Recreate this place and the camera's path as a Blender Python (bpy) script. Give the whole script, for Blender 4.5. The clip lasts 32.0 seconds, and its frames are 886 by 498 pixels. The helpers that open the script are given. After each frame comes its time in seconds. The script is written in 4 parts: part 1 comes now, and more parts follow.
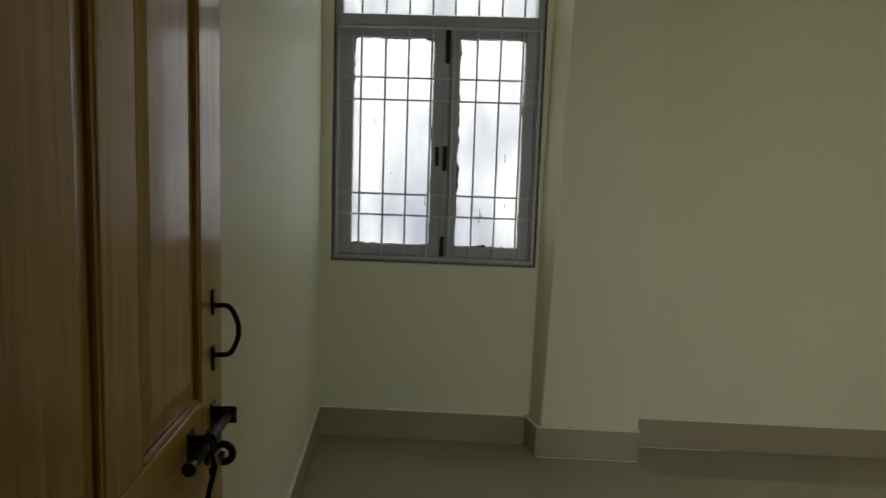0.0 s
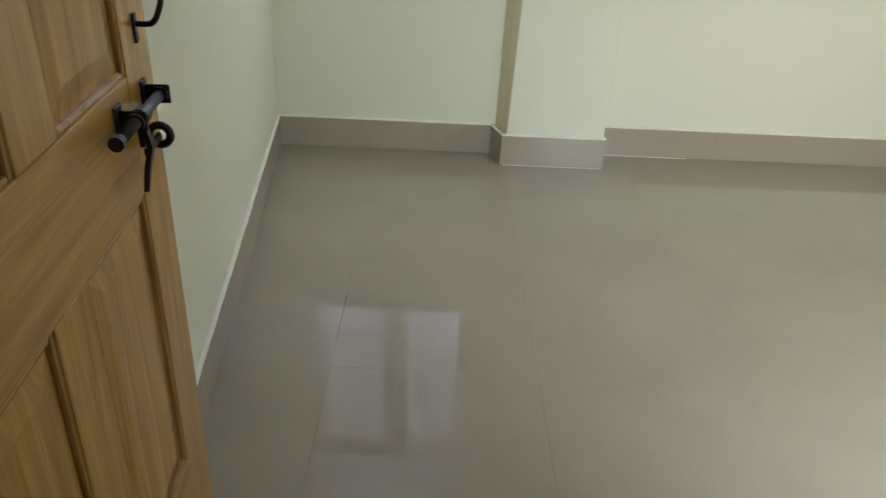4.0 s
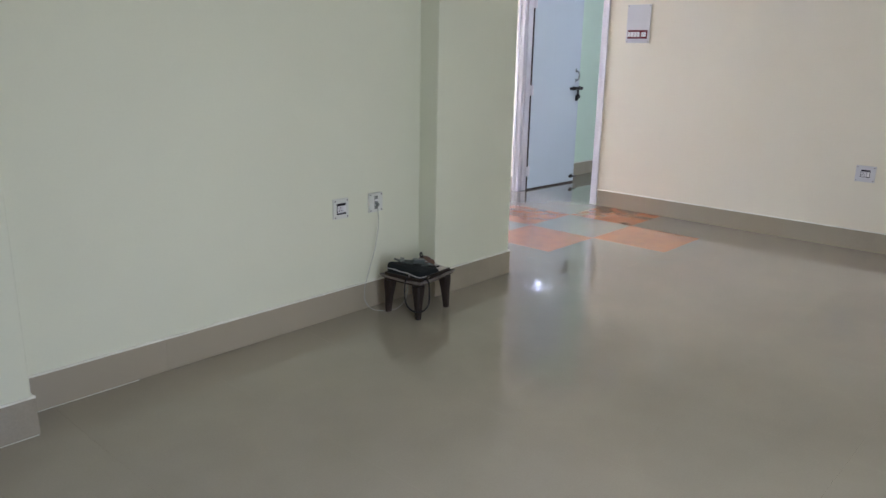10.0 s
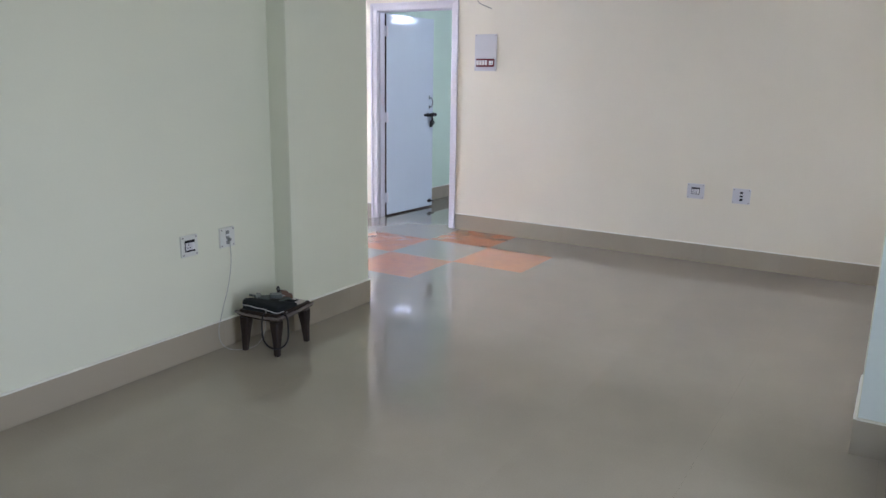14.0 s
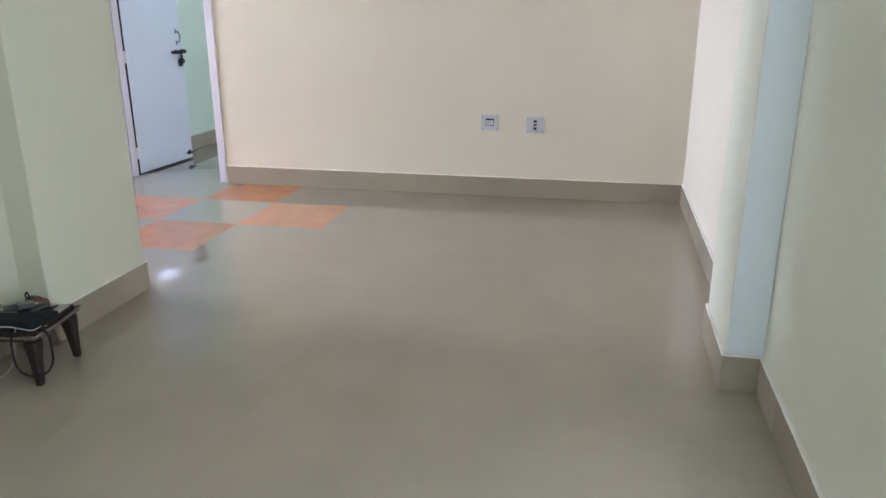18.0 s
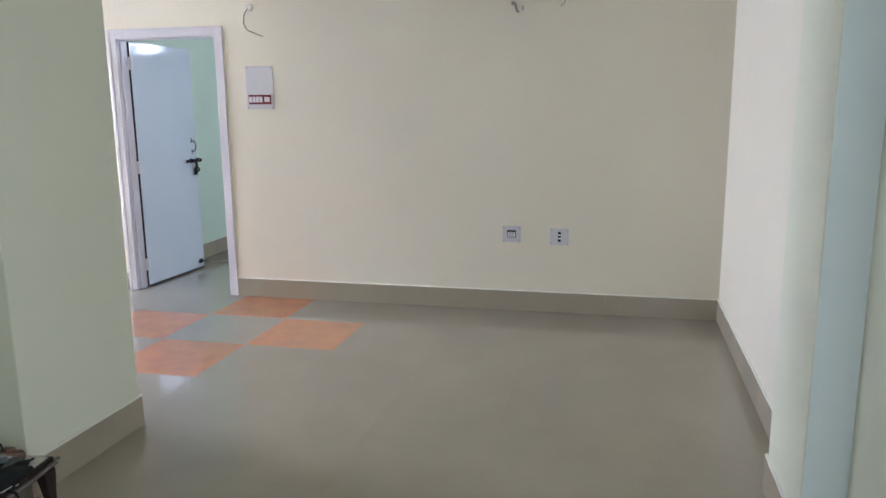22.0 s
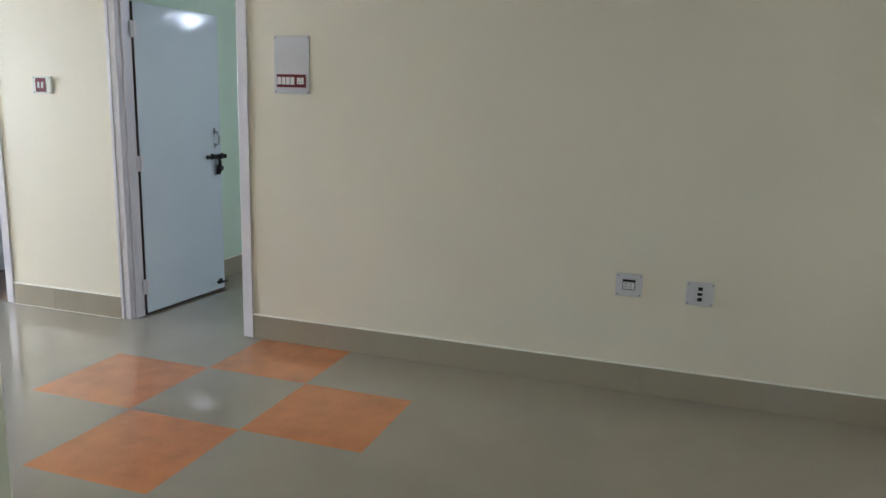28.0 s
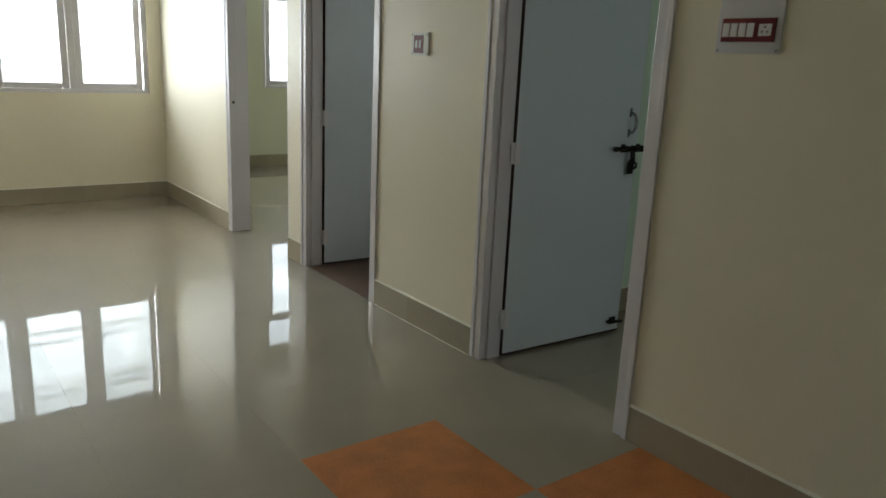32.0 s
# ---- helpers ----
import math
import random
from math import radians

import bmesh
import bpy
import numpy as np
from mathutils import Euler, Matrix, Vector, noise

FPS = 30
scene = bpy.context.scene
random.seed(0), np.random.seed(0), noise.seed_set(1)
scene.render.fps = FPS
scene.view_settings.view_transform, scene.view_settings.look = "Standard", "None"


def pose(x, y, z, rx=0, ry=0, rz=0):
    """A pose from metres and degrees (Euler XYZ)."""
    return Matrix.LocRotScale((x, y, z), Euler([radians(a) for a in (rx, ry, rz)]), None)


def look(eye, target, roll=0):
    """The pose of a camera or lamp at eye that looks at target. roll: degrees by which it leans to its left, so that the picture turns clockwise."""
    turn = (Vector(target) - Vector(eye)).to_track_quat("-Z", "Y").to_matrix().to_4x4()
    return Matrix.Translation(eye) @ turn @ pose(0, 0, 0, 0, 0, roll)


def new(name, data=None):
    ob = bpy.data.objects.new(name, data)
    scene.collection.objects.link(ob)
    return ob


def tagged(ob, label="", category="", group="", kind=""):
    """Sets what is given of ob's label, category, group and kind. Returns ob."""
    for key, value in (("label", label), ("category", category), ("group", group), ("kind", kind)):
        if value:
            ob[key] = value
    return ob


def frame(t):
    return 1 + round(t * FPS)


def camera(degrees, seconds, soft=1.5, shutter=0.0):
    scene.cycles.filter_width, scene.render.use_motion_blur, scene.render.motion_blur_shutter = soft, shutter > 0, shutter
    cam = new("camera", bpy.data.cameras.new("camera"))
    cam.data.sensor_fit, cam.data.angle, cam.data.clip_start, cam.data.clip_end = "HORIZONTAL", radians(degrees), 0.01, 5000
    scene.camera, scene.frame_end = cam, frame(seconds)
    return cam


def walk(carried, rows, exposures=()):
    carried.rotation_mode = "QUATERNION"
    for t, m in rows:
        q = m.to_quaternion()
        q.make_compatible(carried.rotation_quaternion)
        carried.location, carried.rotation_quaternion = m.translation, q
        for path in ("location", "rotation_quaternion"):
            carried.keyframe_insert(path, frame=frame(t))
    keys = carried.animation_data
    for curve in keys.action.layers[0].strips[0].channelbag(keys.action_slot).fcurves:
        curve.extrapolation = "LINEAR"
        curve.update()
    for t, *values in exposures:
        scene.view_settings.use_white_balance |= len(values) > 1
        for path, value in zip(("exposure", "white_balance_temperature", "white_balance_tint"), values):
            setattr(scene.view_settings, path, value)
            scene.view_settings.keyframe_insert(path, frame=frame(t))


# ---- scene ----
cam = camera(61.8, 32.0, 1.5, 0.4)
PATH = [
    (0, (0.756, -3.584, 1.435), (0.674, -1.602, 1.179), 1.9),
    (0.5, (0.755, -3.587, 1.432), (0.587, -1.614, 1.152), 1.9),
    (1, (0.764, -3.59, 1.428), (0.549, -1.629, 1.099), 2.1),
    (1.5, (0.763, -3.578, 1.401), (0.576, -1.643, 0.932), 2.6),
    (2, (0.758, -3.559, 1.369), (0.629, -1.651, 0.783), 2.9),
    (2.5, (0.754, -3.541, 1.35), (0.642, -1.675, 0.639), 2.6),
    (4.5, (0.78, -3.447, 1.319), (0.886, -1.7, 0.351), 2.2),
    (5, (0.766, -3.261, 1.305), (0.935, -1.461, 0.45), 1.1),
    (5.5, (0.818, -3.147, 1.383), (1.02, -1.274, 0.713), 1.5),
    (6, (0.782, -3.086, 1.38), (1.057, -1.198, 0.78), 2.1),
    (6.5, (0.723, -3.01, 1.36), (1.201, -1.135, 0.852), 0.8),
    (7, (0.703, -2.949, 1.388), (1.424, -1.149, 0.898), 0.7),
    (7.5, (0.701, -2.923, 1.41), (1.667, -1.242, 0.918), 0.9),
    (8, (0.719, -2.903, 1.423), (1.866, -1.349, 0.903), 1.5),
    (8.5, (0.731, -2.899, 1.422), (1.998, -1.44, 0.905), 1.1),
    (9, (0.75, -2.893, 1.413), (2.084, -1.497, 0.891), 1.2),
    (9.5, (0.754, -2.892, 1.409), (2.141, -1.552, 0.881), 1.2),
    (10, (0.758, -2.888, 1.392), (2.188, -1.59, 0.874), 1.1),
    (10.5, (0.773, -2.887, 1.395), (2.257, -1.653, 0.873), 1.4),
    (11, (0.783, -2.887, 1.389), (2.315, -1.712, 0.868), 1.3),
    (11.5, (0.795, -2.878, 1.385), (2.383, -1.773, 0.877), 1.3),
    (12, (0.789, -2.899, 1.398), (2.408, -1.837, 0.899), 1.6),
    (12.5, (0.794, -2.898, 1.407), (2.428, -1.847, 0.931), 1.1),
    (13, (0.797, -2.899, 1.412), (2.442, -1.856, 0.957), 0.9),
    (13.5, (0.801, -2.903, 1.42), (2.457, -1.866, 0.991), 1.0),
    (15.5, (0.879, -2.819, 1.393), (2.559, -1.904, 0.81), -0.1),
    (16, (1.03, -2.726, 1.407), (2.717, -1.829, 0.817), -0.9),
    (16.5, (1.102, -2.661, 1.394), (2.867, -1.905, 0.835), 0.1),
    (17, (1.156, -2.52, 1.401), (2.993, -1.961, 0.841), -0.0),
    (17.5, (1.167, -2.404, 1.395), (3.028, -1.977, 0.801), -0.5),
    (18, (1.223, -2.377, 1.394), (3.084, -1.978, 0.778), -0.2),
    (18.5, (1.372, -2.389, 1.422), (3.243, -1.927, 0.887), -1.1),
    (19, (1.492, -2.413, 1.463), (3.392, -1.918, 1.083), -0.3),
    (19.5, (1.529, -2.395, 1.486), (3.459, -1.962, 1.192), -1.3),
    (20, (1.532, -2.365, 1.506), (3.465, -1.935, 1.231), -1.5),
    (20.5, (1.528, -2.329, 1.492), (3.451, -1.868, 1.192), -0.0),
    (21, (1.526, -2.302, 1.504), (3.445, -1.845, 1.174), -0.0),
    (21.5, (1.531, -2.289, 1.503), (3.445, -1.824, 1.152), -0.5),
    (22, (1.55, -2.283, 1.492), (3.46, -1.829, 1.114), -0.6),
    (22.5, (1.564, -2.276, 1.481), (3.472, -1.843, 1.066), -0.2),
    (23, (1.571, -2.252, 1.475), (3.472, -1.819, 1.029), 0.3),
    (23.5, (1.596, -2.228, 1.475), (3.502, -1.822, 1.022), 0.3),
    (24, (1.61, -2.188, 1.475), (3.529, -1.824, 1.046), 0.1),
    (24.5, (1.646, -2.145, 1.466), (3.564, -1.807, 1.011), -0.1),
    (25, (1.816, -2.162, 1.458), (3.72, -1.783, 0.975), -1.2),
    (25.5, (2.001, -2.145, 1.466), (3.925, -1.76, 1.078), -0.3),
    (27.5, (2.89, -1.926, 1.484), (4.76, -1.32, 1.116), 1.2),
    (28, (3.054, -1.806, 1.459), (4.914, -1.182, 1.072), 1.6),
    (28.5, (3.199, -1.646, 1.48), (5.045, -0.961, 1.129), -0.5),
    (29, (3.413, -1.606, 1.466), (5.205, -0.802, 1.087), -0.6),
    (29.5, (3.642, -1.607, 1.48), (5.35, -0.649, 1.076), 2.3),
    (30, (3.849, -1.487, 1.437), (5.553, -0.528, 1.018), 2.6),
    (30.5, (4.027, -1.33, 1.444), (5.695, -0.303, 1.041), 0.7),
    (31, (4.23, -1.239, 1.448), (5.713, 0.026, 0.999), 0.0),
    (31.5, (4.452, -1.163, 1.411), (5.708, 0.337, 0.995), 3.0),
    (32, (4.646, -0.997, 1.418), (5.806, 0.558, 0.929), 2.6),
]
EXPOSURE = [   # seconds, stops, kelvin, tint
    (0, 0.50, 7700, 13), (1.2, 0.64, 7600, 14), (2, 1.14, 7500, 19), (2.5, 1.62, 6800, 20), (4.5, 2.52, 6200, 26), (5.2, 2.68, 6000, 28), (6, 0.96, 6400, 16), (6.7, 0.34, 7700, 15),
    (7.2, 0.50, 7700, 17), (8, 1.19, 5900, 26), (9, 1.79, 5820, 28), (13.5, 1.82, 5600, 30), (16, 1.92, 5500, 30), (17.8, 2.07, 5750, 29), (19, 1.72, 5850, 26), (21, 1.74, 5750, 26),
    (25, 1.74, 5750, 26), (28, 1.16, 5950, 18), (29, 1.12, 5950, 16), (30, 0.80, 6350, 13), (31, 0.50, 6400, 9), (31.5, 0.12, 6500, 9), (32, -0.42, 6900, 9)]
walk(cam, [(t, look(eye, target, roll)) for t, eye, target, roll in PATH], EXPOSURE)

# ---- world, sky and the daylight in the windows ----
world = bpy.data.worlds.new("world")
scene.world = world
world.use_nodes = True
wn = world.node_tree.nodes
sky = wn.new("ShaderNodeTexSky")
sky.sky_type = "NISHITA"
sky.sun_disc = False
sky.sun_elevation = radians(38)
sky.sun_rotation = radians(200)
world.node_tree.links.new(sky.outputs["Color"], wn["Background"].inputs["Color"])
wn["Background"].inputs["Strength"].default_value = 0.08
sun = new("sun", bpy.data.lights.new("sun", "SUN"))
sun.data.energy, sun.data.angle, sun.data.color = 1.0, radians(15), (1.0, 0.95, 0.88)
sun.matrix_world = pose(0, -20, 30, 52, 0, 200)


def window_light(name, at, turn, width, height, watts, color):
    """Daylight that comes in through one window."""
    lamp = new(name, bpy.data.lights.new(name, "AREA"))
    lamp.data.shape, lamp.data.size, lamp.data.size_y = "RECTANGLE", width, height
    lamp.data.energy, lamp.data.color = watts, color
    lamp.matrix_world = pose(*at, *turn)
    return lamp


DAY = (0.84, 0.935, 1.0)
COOL = (0.81, 0.89, 1.0)
window_light("window_daylight", (0.60, 0.46, 1.74), (90, 0, 180), 1.5, 1.9, 9.5, COOL)
window_light("hall_daylight", (4.60, 8.10, 2.60), (90, 0, 180), 4.40, 3.40, 1360, DAY)
window_light("bedroom_daylight", (9.14, 8.42, 1.76), (90, 0, 180), 1.25, 1.5, 76, DAY)
window_light("ventilator_daylight", (10.22, -0.85, 2.29), (90, 0, 90), 0.30, 0.18, 10, DAY)
# added lamp behind an unseen bathroom window, to brighten the open leaf
window_light("added_bathroom_daylight", (8.86, 2.87, 2.26), (90, 0, 90), 0.46, 0.36, 14, DAY)
# added lamp at an assumed, unseen window; brightens the mint wall
window_light("added_side_room_daylight", (8.20, -2.34, 1.56), (90, 0, 0), 1.1, 1.0, 13, DAY)
window_light("balcony_daylight", (2.02, -3.09, 1.10), (90, 0, -36), 0.62, 2.0, 8.4, (0.84, 0.97, 0.93))


# ---- materials ----
def paint(name, color, rough=0.5, bump=0.0, bump_scale=60.0, vary=0.06, blot=1.3, metal=0.0, coat=0.0, rough_vary=0.08, per_object=0.0, streak=None):
    """A surface of one colour with blotches and fine grain."""
    m = bpy.data.materials.new(name)
    m.use_nodes = True
    nt = m.node_tree
    n, k = nt.nodes, nt.links
    b = n["Principled BSDF"]
    b.inputs["Metallic"].default_value = metal
    b.inputs["Coat Weight"].default_value = coat
    co = n.new("ShaderNodeTexCoord")
    big = n.new("ShaderNodeTexNoise")
    big.inputs["Scale"].default_value, big.inputs["Detail"].default_value = blot, 4
    fine = n.new("ShaderNodeTexNoise")
    fine.inputs["Scale"].default_value, fine.inputs["Detail"].default_value = bump_scale, 5
    for t in (big, fine):
        k.new(co.outputs["Object"], t.inputs["Vector"])
    if streak:      # brush marks along z
        mp = n.new("ShaderNodeMapping")
        mp.inputs["Scale"].default_value = streak
        k.new(co.outputs["Object"], mp.inputs["Vector"])
        k.new(mp.outputs["Vector"], fine.inputs["Vector"])
    add = n.new("ShaderNodeMath")
    add.operation = "MULTIPLY_ADD"
    add.inputs[1].default_value = 0.35
    k.new(fine.outputs["Fac"], add.inputs[0])
    k.new(big.outputs["Fac"], add.inputs[2])
    last = add.outputs[0]
    if per_object:
        info = n.new("ShaderNodeObjectInfo")
        more = n.new("ShaderNodeMath")
        more.operation = "MULTIPLY_ADD"
        more.inputs[1].default_value = per_object
        k.new(info.outputs["Random"], more.inputs[0])
        k.new(last, more.inputs[2])
        last = more.outputs[0]
    ramp = n.new("ShaderNodeValToRGB")
    ramp.color_ramp.elements[0].position, ramp.color_ramp.elements[1].position = 0.35, 1.0 + per_object * 0.6
    ramp.color_ramp.elements[0].color = (*[c * (1 - vary) for c in color], 1)
    ramp.color_ramp.elements[1].color = (*[min(1, c * (1 + vary)) for c in color], 1)
    k.new(last, ramp.inputs["Fac"])
    k.new(ramp.outputs["Color"], b.inputs["Base Color"])
    rr = n.new("ShaderNodeMapRange")
    rr.inputs["To Min"].default_value, rr.inputs["To Max"].default_value = max(0.02, rough - rough_vary), min(1, rough + rough_vary)
    k.new(big.outputs["Fac"], rr.inputs["Value"])
    k.new(rr.outputs["Result"], b.inputs["Roughness"])
    if bump:
        bp = n.new("ShaderNodeBump")
        bp.inputs["Strength"].default_value, bp.inputs["Distance"].default_value = bump, 0.004
        k.new(fine.outputs["Fac"], bp.inputs["Height"])
        k.new(bp.outputs["Normal"], b.inputs["Normal"])
    return m


def wood(name, dark, light, rough=0.25, stretch=(14, 14, 0.9)):
    """Varnished timber; stretch is smallest along the grain."""
    m = bpy.data.materials.new(name)
    m.use_nodes = True
    nt = m.node_tree
    n, k = nt.nodes, nt.links
    b = n["Principled BSDF"]
    co, mp = n.new("ShaderNodeTexCoord"), n.new("ShaderNodeMapping")
    mp.inputs["Scale"].default_value = stretch
    k.new(co.outputs["Object"], mp.inputs["Vector"])
    wave = n.new("ShaderNodeTexNoise")
    wave.inputs["Scale"].default_value, wave.inputs["Detail"].default_value, wave.inputs["Distortion"].default_value = 2.2, 6, 0.8
    k.new(mp.outputs["Vector"], wave.inputs["Vector"])
    mp2 = n.new("ShaderNodeMapping")
    mp2.inputs["Scale"].default_value = [160 if v > 5 else 5 for v in stretch]
    k.new(co.outputs["Object"], mp2.inputs["Vector"])
    pores = n.new("ShaderNodeTexNoise")
    pores.inputs["Scale"].default_value, pores.inputs["Detail"].default_value = 1.5, 3
    k.new(mp2.outputs["Vector"], pores.inputs["Vector"])
    mix = n.new("ShaderNodeMath")
    mix.operation = "MULTIPLY_ADD"
    mix.inputs[1].default_value = 0.45
    k.new(pores.outputs["Fac"], mix.inputs[0])
    k.new(wave.outputs["Fac"], mix.inputs[2])
    ramp = n.new("ShaderNodeValToRGB")
    ramp.color_ramp.elements[0].position, ramp.color_ramp.elements[1].position = 0.45, 1.0
    ramp.color_ramp.elements[0].color, ramp.color_ramp.elements[1].color = (*dark, 1), (*light, 1)
    k.new(mix.outputs[0], ramp.inputs["Fac"])
    k.new(ramp.outputs["Color"], b.inputs["Base Color"])
    b.inputs["Roughness"].default_value = rough
    b.inputs["Coat Weight"].default_value, b.inputs["Coat Roughness"].default_value = 0.22, 0.05
    b.inputs["Specular IOR Level"].default_value = 0.3
    bp = n.new("ShaderNodeBump")
    bp.inputs["Strength"].default_value, bp.inputs["Distance"].default_value = 0.12, 0.002
    k.new(pores.outputs["Fac"], bp.inputs["Height"])
    k.new(bp.outputs["Normal"], b.inputs["Normal"])
    return m


def tile_material(name, color, speck, rough, vary=0.05, ior=1.45, cloud_scale=2.6, polish=0.0, each=0.05):
    """Polished vitrified tile: fine speckle, faint clouds, slight difference from tile to tile."""
    m = bpy.data.materials.new(name)
    m.use_nodes = True
    nt = m.node_tree
    n, k = nt.nodes, nt.links
    b = n["Principled BSDF"]
    geo = n.new("ShaderNodeNewGeometry")
    info = n.new("ShaderNodeObjectInfo")
    cloud = n.new("ShaderNodeTexNoise")
    cloud.inputs["Scale"].default_value, cloud.inputs["Detail"].default_value = cloud_scale, 6
    b.inputs["IOR"].default_value = ior
    grain = n.new("ShaderNodeTexNoise")
    grain.inputs["Scale"].default_value, grain.inputs["Detail"].default_value = 140, 3
    for t in (cloud, grain):
        k.new(geo.outputs["Position"], t.inputs["Vector"])
    a = n.new("ShaderNodeMath")
    a.operation = "MULTIPLY_ADD"
    a.inputs[1].default_value = speck
    k.new(grain.outputs["Fac"], a.inputs[0])
    k.new(cloud.outputs["Fac"], a.inputs[2])
    c = n.new("ShaderNodeMath")
    c.operation = "MULTIPLY_ADD"
    c.inputs[1].default_value = each
    k.new(info.outputs["Random"], c.inputs[0])
    k.new(a.outputs[0], c.inputs[2])
    ramp = n.new("ShaderNodeValToRGB")
    ramp.color_ramp.elements[0].position, ramp.color_ramp.elements[1].position = 0.3, 1.0 + speck * 0.6 + each * 0.6
    ramp.color_ramp.elements[0].color = (*[v * (1 - vary) for v in color], 1)
    ramp.color_ramp.elements[1].color = (*[v * (1 + vary) for v in color], 1)
    k.new(c.outputs[0], ramp.inputs["Fac"])
    k.new(ramp.outputs["Color"], b.inputs["Base Color"])
    rr = n.new("ShaderNodeMapRange")
    rr.inputs["To Min"].default_value, rr.inputs["To Max"].default_value = rough * 0.7, rough * 1.3
    k.new(cloud.outputs["Fac"], rr.inputs["Value"])
    k.new(rr.outputs["Result"], b.inputs["Roughness"])
    bp = n.new("ShaderNodeBump")
    bp.inputs["Strength"].default_value, bp.inputs["Distance"].default_value = 0.04, 0.002
    wob = n.new("ShaderNodeTexNoise")
    wob.inputs["Scale"].default_value, wob.inputs["Detail"].default_value = 7.0, 1
    k.new(geo.outputs["Position"], wob.inputs["Vector"])
    k.new(wob.outputs["Fac"], bp.inputs["Height"])
    k.new(bp.outputs["Normal"], b.inputs["Normal"])
    if polish:      # a wax-like polish that mirrors at a low angle and hardly at all from above
        b.inputs["Specular IOR Level"].default_value = 0.08
        face, curve, shine, both = n.new("ShaderNodeLayerWeight"), n.new("ShaderNodeValToRGB"), n.new("ShaderNodeBsdfGlossy"), n.new("ShaderNodeMixShader")
        face.inputs["Blend"].default_value = 0.5
        shine.inputs["Roughness"].default_value = polish
        stops = curve.color_ramp.elements
        stops[0].position, stops[1].position = 0.0, 1.0
        stops[0].color, stops[1].color = (0.006, 0.006, 0.006, 1), (0.9, 0.9, 0.9, 1)
        for at, v in ((0.40, 0.014), (0.55, 0.080), (0.65, 0.29), (0.74, 0.47), (0.82, 0.61), (0.90, 0.73)):
            stops.new(at).color = (v, v, v, 1)
        k.new(face.outputs["Facing"], curve.inputs["Fac"])
        k.new(curve.outputs["Color"], both.inputs["Fac"])
        k.new(bp.outputs["Normal"], shine.inputs["Normal"])
        k.new(b.outputs[0], both.inputs[1])
        k.new(shine.outputs[0], both.inputs[2])
        k.new(both.outputs[0], n["Material Output"].inputs["Surface"])
    return m


def frosted(name, clear, scatter, smears=(0.80, 0.83, 0.86), white=(0.86, 0.89, 0.92)):
    """White frosted pane: lets most light through and scatters some, with smears."""
    m = bpy.data.materials.new(name)
    m.use_nodes = True
    nt = m.node_tree
    n, k = nt.nodes, nt.links
    out = n["Material Output"]
    n.remove(n["Principled BSDF"])
    tr, tl, gl = n.new("ShaderNodeBsdfTransparent"), n.new("ShaderNodeBsdfTranslucent"), n.new("ShaderNodeBsdfGlossy")
    gl.inputs["Roughness"].default_value = 0.3
    co, mp = n.new("ShaderNodeTexCoord"), n.new("ShaderNodeMapping")
    mp.inputs["Scale"].default_value = (3.2, 1, 1.3)
    k.new(co.outputs["Object"], mp.inputs["Vector"])
    nz = n.new("ShaderNodeTexNoise")
    nz.inputs["Scale"].default_value, nz.inputs["Detail"].default_value = 1.1, 4
    k.new(mp.outputs["Vector"], nz.inputs["Vector"])
    ramp = n.new("ShaderNodeValToRGB")
    ramp.color_ramp.elements[0].position, ramp.color_ramp.elements[1].position = 0.3, 0.62
    ramp.color_ramp.elements[0].color = (*[clear * v for v in (0.74, 0.77, 0.80)], 1)
    ramp.color_ramp.elements[1].color = (clear, clear, clear, 1)
    k.new(nz.outputs["Fac"], ramp.inputs["Fac"])
    k.new(ramp.outputs["Color"], tr.inputs["Color"])
    smear = n.new("ShaderNodeValToRGB")
    smear.color_ramp.elements[0].position, smear.color_ramp.elements[1].position = 0.32, 0.56
    smear.color_ramp.elements[0].color = (*smears, 1)
    smear.color_ramp.elements[1].color = (*white, 1)
    k.new(nz.outputs["Fac"], smear.inputs["Fac"])
    k.new(smear.outputs["Color"], tl.inputs["Color"])
    m1, m2 = n.new("ShaderNodeMixShader"), n.new("ShaderNodeMixShader")
    m1.inputs["Fac"].default_value, m2.inputs["Fac"].default_value = scatter, 0.05
    k.new(tr.outputs[0], m1.inputs[1])
    k.new(tl.outputs[0], m1.inputs[2])
    k.new(m1.outputs[0], m2.inputs[1])
    k.new(gl.outputs[0], m2.inputs[2])
    k.new(m2.outputs[0], out.inputs["Surface"])
    return m


GREEN = paint("pale_green_wall_paint", (0.715, 0.718, 0.572), 0.45, 0.10, 90, 0.035, 0.9)
CREAM = paint("cream_wall_paint", (0.785, 0.725, 0.595), 0.45, 0.10, 90, 0.035, 0.9)
MINT = paint("mint_wall_paint", (0.64, 0.77, 0.64), 0.45, 0.10, 90, 0.035, 0.9)
STRAW = paint("straw_yellow_side", (0.71, 0.63, 0.42), 0.45, 0.10, 90, 0.05, 0.9)
# paler, bluer wall colour that carries the daylight on one pillar side
DAYLITBLUE = paint("bluish_daylit_paint", (0.76, 0.83, 0.815), 0.45, 0.10, 90, 0.03, 0.9)
CEIL = paint("white_distemper", (0.78, 0.77, 0.70), 0.85, 0.10, 70, 0.03, 0.8)
FLOOR = tile_material("polished_beige_tile", (0.374, 0.328, 0.254), 0.5, 0.50, 0.10, 1.45, 2.6, 0.026, 0.03)
ORANGE = tile_material("terracotta_orange_tile", (0.50, 0.19, 0.068), 0.7, 0.50, 0.34, 1.45, 7.0, 0.035)
